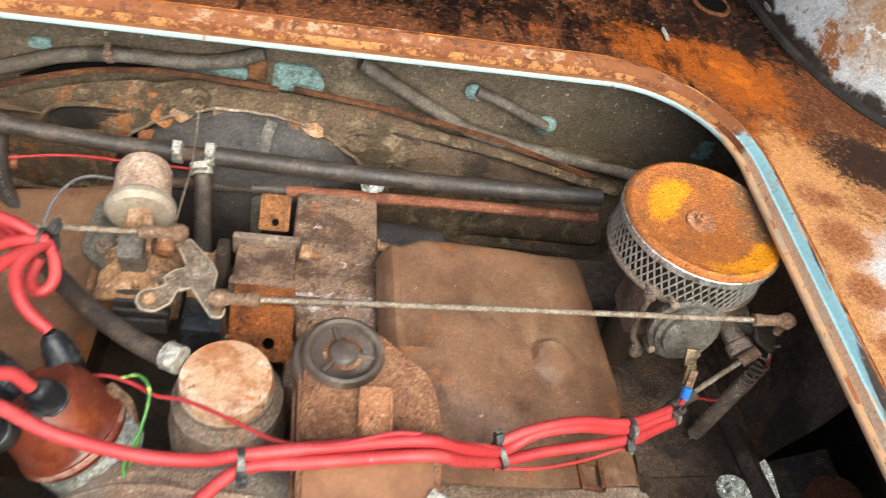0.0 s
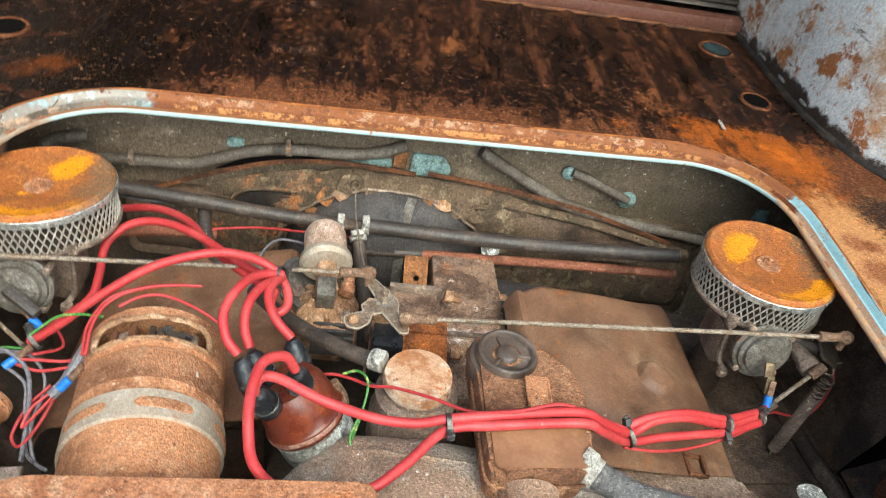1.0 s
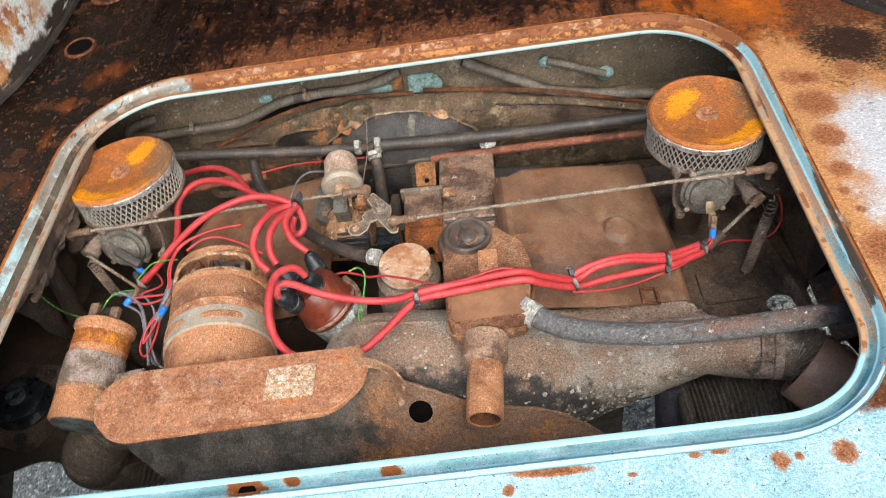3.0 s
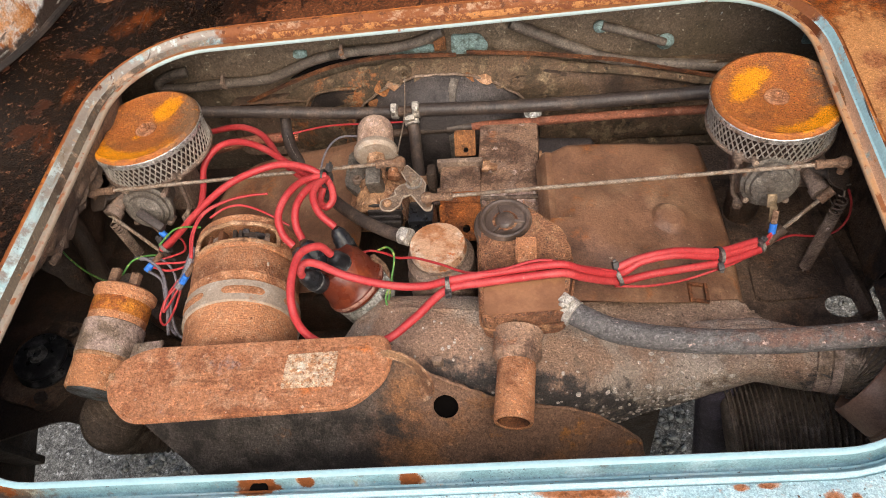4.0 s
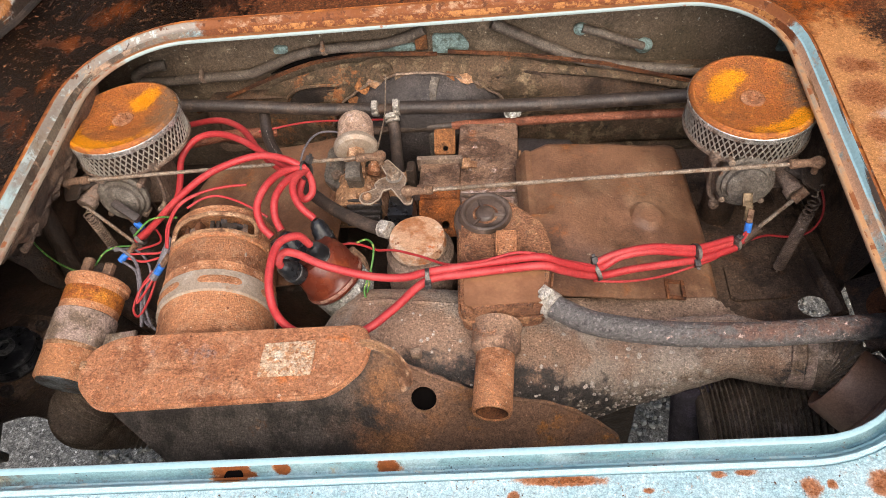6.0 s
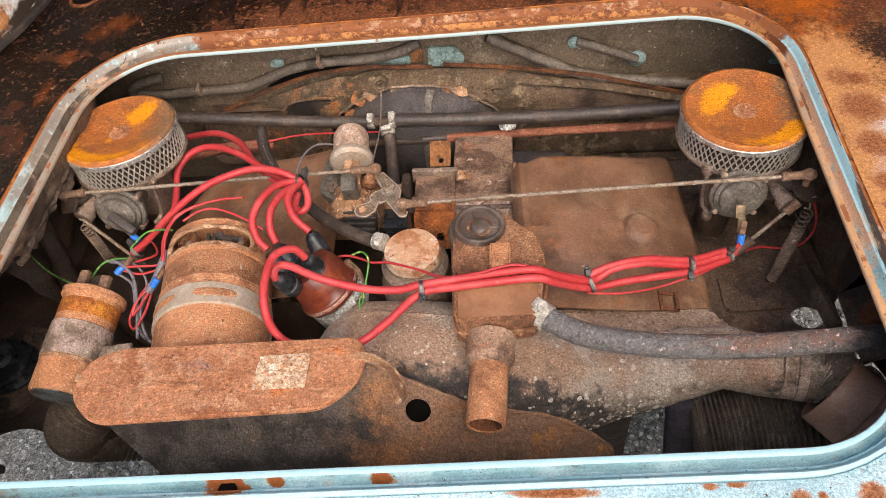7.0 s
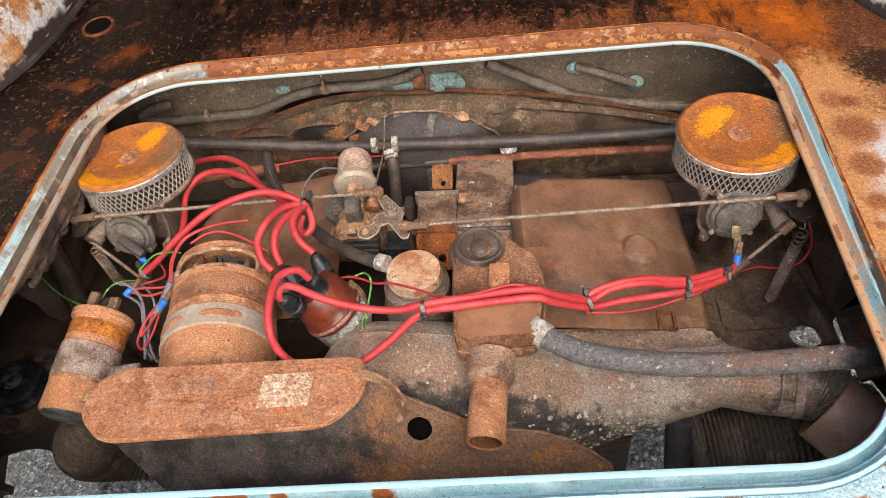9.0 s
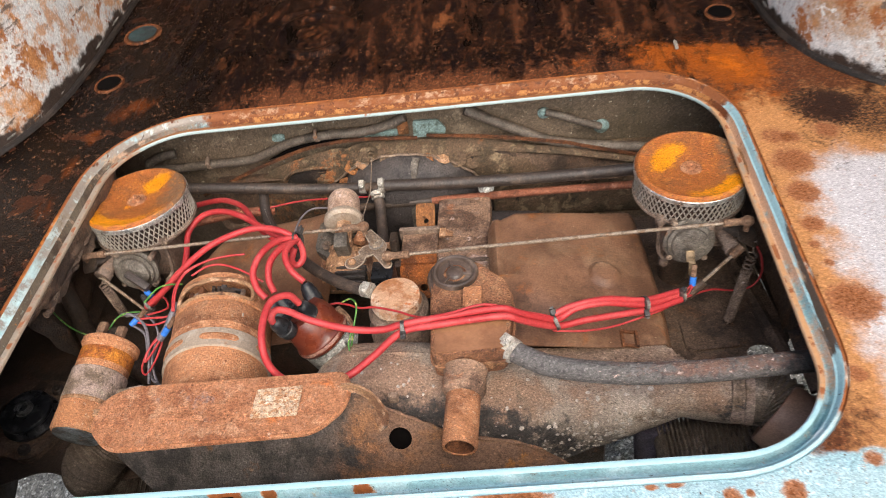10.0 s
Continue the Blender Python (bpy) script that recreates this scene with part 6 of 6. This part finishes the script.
part("swage", sweep(spline([(.05, .196, .735), (.10, .186, .727), (.16, .179, .722), (.22, .177, .714), (.30, .177, .695), (.36, .178, .68)]), .010, shape=[(math.cos(t) * .8, math.sin(t) * .55) for t in [2 * math.pi * k / 12 for k in range(12)]]), "archrust", fs)
# flat plate; the opening's shade is its black colour
part("dark_recess", plate(rounded([(-.214, .690), (-.198, .713), (-.166, .720), (-.139, .719), (-.158, .697), (-.192, .688)], .008), .003, at(0, .166, 0, 90), .001), "sooty", fs, "black plate painting the shade of a triangular opening")
part("recess_lip", sweep(spline([(-.219, .166, .688), (-.201, .165, .7155), (-.167, .165, .7235), (-.135, .165, .7225)]), .0022, 8), "archrust", fs, "raised lip round the opening")
# flat plate too, its brown set to the recess in shade
part("dark_recess_east", plate(rounded([(.104, .727), (.144, .722), (.19, .722), (.237, .712), (.291, .697), (.315, .689), (.30, .660), (.12, .655), (.112, .69)], .008), .003, at(0, .1745, 0, 90), .001), "underbody", fs, "brown plate coloured as a shaded recess")
hl = thing("bulkhead_hose", (-.3, .185, .71), "grey-black hose clipped along the bulkhead top", "hose", "bulkhead hoses")
part("hose", tube([(-.372, .188, .752), (-.394, .182, .752), (-.414, .180, .743), (-.414, .181, .732), (-.398, .184, .7275), (-.367, .186, .726), (-.325, .186, .729), (-.265, .186, .731), (-.230, .186, .743), (-.187, .186, .759), (-.139, .186, .767), (-.079, .186, .769), (-.040, .187, .778), (-.016, .188, .788)], .0068, 14), "hosedark", hl)
for c in ((-.325, .186, .729), (-.150, .186, .766)):
    part("clip", clamp(c, (1, 0, .2), .0068, .006), "grime", hl)
hr = thing("bulkhead_hose", (.2, .185, .74), "dusty brown-grey hose running down the bulkhead", "hose", "bulkhead hoses")
part("hose", tube([(.07, .188, .792), (.10, .187, .776), (.145, .186, .752), (.19, .185, .731), (.25, .184, .718), (.335, .183, .708), (.40, .18, .70)], .0072, 14), "hosedark", hr)
hs = thing("bulkhead_hose", (.22, .185, .76), "short dusty pipe between two blue-painted bosses", "hose", "bulkhead hoses")
part("hose", tube([(.184, .188, .778), (.205, .186, .772), (.24, .186, .757), (.262, .189, .746)], .0055, 12), "hosedark", hs)
part("boss", lathe([(.0115, 0), (.011, .003), (.006, .006), (0, .006)], 20, at(.264, .1955, .743, 90)), "bluepatch", hs)
part("boss", lathe([(.009, 0), (.009, .003), (.005, .006), (0, .006)], 20, at(.182, .1955, .773, 90)), "bluepatch", hs)
for out in ([(-.009, .747), (.036, .745), (.040, .758), (.030, .775), (-.007, .776)], [(-.094, .752), (-.03, .752), (-.032, .764), (-.07, .758)], [(-.221, .757), (-.202, .757), (-.200, .768), (-.219, .769)], [(.432, .725), (.452, .725), (.452, .75), (.434, .75)]):
    single("paint_patch", plate(rounded([(x, z) for x, z in out], .004), .003, at(0, .193, 0, 90), .0005), "bluepatch", "chipped patch of light blue paint on the bulkhead", "paint patch", (out[0][0], .195, out[0][1]), "blue paint patches")
pipe_thing("loom_wire", [(-.37, .17, .70), (-.33, .165, .69), (-.29, .17, .685), (-.25, .178, .688)], .0014, "greywire", "thin dark wire under the bulkhead hose", "wire", "", 8)
pipe_thing("loom_wire", [(-.37, .168, .695), (-.32, .16, .697), (-.27, .165, .69)], .0012, "greywire", "thin dark wire under the bulkhead hose", "wire", "", 8)

# ---- trays, ducts and lower bay ----
tr = thing("side_tray", (.38, -.09, .62), "dark rusty tray beside the engine with a round hole", "engine tray")
part("floor", hole_plate(rounded([(.27, .12), (.438, .12), (.458, -.072), (.458, -.157), (.30, -.165)], .008), [circle(.424, -.136, .0175, sq=.85)], .002, at(0, 0, .628)), "underbody", tr)
part("rail", sweep([(.412, .10, .634), (.428, -.03, .634), (.447, -.152, .634)], .009, 8), "underbody", tr)
part("pressed_panel", plate(rounded([(.335, -.075), (.40, -.072), (.408, -.125), (.335, -.130)], .01), .006, at(0, 0, .632), .002), "underbody", tr)
part("outer_floor", plate(rounded([(.452, .19), (.64, .19), (.64, -.30), (.53, -.30), (.482, -.16), (.487, -.10), (.468, -.066)], .008), .002, at(0, 0, .605)), "dark", tr)
side = thing("side_bracket", (.47, -.12, .60), "rusted bracket on the inner bay side", "bracket")
part("plate", block((.05, .09, .006), at(.478, -.16, .655, 0, -35, 0), .002), "underbody", side)
part("boss", lathe([(.022, 0), (.022, .012), (.012, .014), (.012, .02), (0, .02)], 24, at(.485, -.165, .665, 0, -35, 0)), "rust_dark", side)
part("hole_tube", lathe([(.008, 0), (.010, 0), (.010, .01), (.006, .01), (.006, 0)], 16, at(.505, -.055, .70, 0, -60)), "dark", side)
part("inner_wall", sheet(24, 16, lambda u, v: (.47 + .05 * v + .006 * noise.noise((u * 5, v * 4, 2)), -.10 + .29 * u, .60 + .22 * v), .002), "underbody", tr, "rusted inner side wall")
tl = thing("side_tray", (-.45, -.05, .60), "dark grimy tray under the ignition coil", "engine tray")
part("floor", plate(rounded([(-.62, .15), (-.30, .15), (-.30, -.255), (-.40, -.275), (-.47, -.25), (-.60, -.30)], .02), .002, at(0, 0, .60)), "dark", tl)
part("bumpy_wall", sheet(16, 16, lambda u, v: (-.49 - .03 * u + .02 * noise.noise((u * 4, v * 4, 8)), .06 - .15 * v, .605 + .13 * u), .003), "dark", tl)

mt = thing("engine_mount", (-.512, -.18, .60), "black round rubber engine mount on a steel bracket", "engine mount")
part("rubber", lathe([(.034, -.018), (.036, -.012), (.033, -.008), (.031, -.004), (.033, 0), (.032, .004), (.028, .006), (.013, .006)], 36, at(-.513, -.181, .626)), "boot", mt)
part("sleeve", lathe([(.007, 0), (.011, 0), (.012, .006), (.011, .010), (.007, .010), (.007, -.004), (0, -.004)], 24, at(-.513, -.181, .628)), "boot_rim", mt)
part("bracket", plate(rounded([(-.565, -.225), (-.49, -.245), (-.462, -.20), (-.475, -.125), (-.53, -.115), (-.565, -.15)], .015), .008, at(0, 0, .609), .002), "underbody", mt)
for c in ((-.495, -.137), (-.503, -.228)):
    part("bolt", hexnut(at(*c, .609), .008, .006, .004), "underdark", mt)
part("leg", block((.06, .012, .16), at(-.610, -.262, .530, 12, 0, 8), .004), "underdark", mt)


def duct(name, pts, r, label, pitch=.0045, per=60, depth=.07, mat="duct", cuff=True):
    P = spline(pts, per)
    L = sum((b - a).length for a, b in zip(P, P[1:]))
    n = len(P)
    d = thing(name, pts[0], label, "air duct", "corrugated ducts")
    part("corrugated_tube", sweep(P, lambda t: r * (1 + depth * math.sin(2 * math.pi * t * L / pitch)), 28), mat, d)
    if cuff:
        part("end_cuff", lathe([(r * .98, -.004), (r * 1.04, -.003), (r * 1.04, .008), (r * .98, .009)], 32, along(P[0], P[3])), mat, d, "plain end cuff")
    return d


duct("corrugated_duct", [(-.36, -.245, .655), (-.383, -.264, .640), (-.396, -.262, .61), (-.390, -.250, .58), (-.365, -.238, .555), (-.325, -.226, .53), (-.28, -.21, .51)], .030, "black corrugated paper heater duct below the coil", .0062, 110, .12)
lower = duct("corrugated_duct", [(.289, -.258, .592), (.34, -.256, .602), (.40, -.254, .612), (.47, -.25, .62)], .045, "dark corrugated air duct under the fan outlet", .0058, 160, .085, "duct_pale", False)
part("end_shoulder", lathe([(.0455, .006), (.0455, .001), (.043, -.003), (.036, -.006), (0, -.007)], 40, along((.289, -.258, .592), (.34, -.256, .602)), caps=False), "duct", lower, "closed rounded end")
duct("corrugated_duct", [(.376, -.246, .702), (.386, -.248, .703), (.396, -.256, .703), (.402, -.268, .700), (.410, -.284, .696)], .0295, "pale-ribbed flexible duct on the fan outlet", .0036, 90, .055, "duct_pale")
part("outlet_clamp", lathe([(.0295, 0), (.0312, .001), (.0312, .012), (.030, .013), (.0318, .014), (.0318, .022), (.0295, .023)], 36, along((.350, -.2415, .700), (.385, -.248, .702)), (.95, 1)), "strap_grey", fh, "banded outlet clamp")
el = thing("rubber_elbow", (.4, -.31, .66), "smooth brown-black rubber elbow by the hatch corner", "hose")
E = along((.388, -.266, .703), (.415, -.291, .694))
part("elbow", lathe([(.0300, .010), (.0345, .0), (.0362, .0010), (.0368, .003), (.0372, .034), (.0360, .0350), (.0360, .038)], 48, E, caps=False), "brownhose", el, "smooth brown cuff")
part("rim", lathe([(.0355, .0365), (.0378, .0372), (.0382, .041), (.0374, .062), (.034, .095), (.0, .10)], 48, E, caps=False), "brownhose", el)
pipe_thing("exhaust_pipe", [(.277, -.228, .63), (.280, -.245, .57), (.284, -.262, .50), (.287, -.27, .40)], .0215, "violetpipe", "dark violet-grey pipe below the fan housing", "pipe", "", 24)
cleat = thing("wire_clip", (.258, -.163, .72), "rusty square wire clip on the shroud", "clip")
part("clip", join(*[block(s_, at(.256 + dx, -.166 + dy, .7065, 0, 13), .001) for s_, dx, dy in (((.020, .004, .003), 0, .010), ((.020, .004, .003), 0, -.010), ((.004, .022, .003), .008, 0), ((.004, .022, .003), -.008, 0))]), "rust_dark", cleat)
# shroud lip on fan housing
part("rear_lip", plate(rounded([(.105, -.176), (.300, -.170), (.307, -.185), (.317, -.188), (.319, -.196), (.329, -.195), (.330, -.203), (.318, -.207), (.27, -.211), (.20, -.213), (.105, -.238)], .004), .02, at(0, 0, .7035, 0, 4, 0) @ at(-.0, 0, .014), .003), "alu_brown", fh, "cast edge with a broken corner")


# chalky lumps on the fan housing
rng = random.Random(5)
FH = fh_sections()
lumps = bmesh.new()
for k in range(210):
    x = rng.uniform(-.08, .12) if k < 80 else min(.275, rng.gauss(.205, .035))
    a = radians(rng.uniform(70, 200) if k < 130 else min(196, rng.gauss(176, 16)))
    i = min(range(len(FH)), key=lambda q: abs(FH[q][0] - x))
    _, y, z, ry, rz = FH[i]
    c, s_ = math.cos(a), math.sin(a)
    p = Vector((x, y + ry * math.copysign(abs(c) ** .8, c) * 1.0, z + rz * math.copysign(abs(s_) ** .8, s_) + .004 * noise.noise((x * 25, c * 2, s_ * 2))))
    nrm = Vector((0, c, s_))
    r = rng.uniform(.0009, .0020) if x < .12 or rng.random() < .6 else rng.uniform(.0022, .0040)
    b = lathe([(r, -.0008), (r * .85, .0005), (r * .5, .0009), (0, .0010)], 9, along(p, p + nrm), (1, rng.uniform(.6, 1.3)))
    for q in b.verts:
        q.co += nrm.cross((1, 0, 0)) * (r * .3 * noise.noise(q.co * 900)) + Vector((r * .3 * noise.noise(q.co * 700), 0, 0))
    me = bpy.data.meshes.new("tmp")
    b.to_mesh(me)
    b.free()
    lumps.from_mesh(me)
    bpy.data.meshes.remove(me)
tagged(part("oxide_crust", lumps, "fleck", fh, "chalky white oxide flecks"), kind="stuff")

# loose stones on the ground below the bay
rng = random.Random(9)
stones = []
faces = []
ICO = bmesh.new()
bmesh.ops.create_icosphere(ICO, subdivisions=1, radius=1)
iv = [v.co.copy() for v in ICO.verts]
idx = [[v.index for v in f.verts] for f in ICO.faces]
ICO.free()
for k in range(9500):
    x, y = rng.uniform(-.75, .85), rng.uniform(-.55, .45)
    s_ = rng.uniform(.0035, .0078)
    m = at(x, y, s_ * .2, rng.uniform(0, 360), rng.uniform(0, 360), rng.uniform(0, 360)) @ Matrix.Diagonal((s_, s_ * rng.uniform(.6, 1), s_ * rng.uniform(.45, .9), 1))
    n0 = len(stones)
    stones += [tuple(m @ (v * rng.uniform(.85, 1.15))) for v in iv]
    faces += [[q + n0 for q in f] for f in idx]
me = bpy.data.meshes.new("gravel_stones")
me.from_pydata(stones, [], faces)
me.materials.append(M["stone"])
tagged(new("gravel_stones", me), "loose grey gravel stones under the engine bay", "gravel", kind="stuff")

# closed black disc; the hole's shade is only its colour
single("sill_hole", lathe([(.0072, -.001), (.0072, .0012), (.0064, .0016), (0, .0006)], 24, at(-.124, -.4145, .8215)), "void", "small dark hole in the rusted sill channel", "hole", (-.124, -.4138, .8195))

# clutter in the dark west side of the bay
pipe_thing("heater_hose", [(-.60, .10, .74), (-.54, .03, .71), (-.50, -.015, .69), (-.475, -.05, .665), (-.45, -.085, .655), (-.41, -.115, .66), (-.37, -.135, .65), (-.33, -.15, .61)], .012, "dark", "dark bent hose low in the bay", "hose", "", 14)
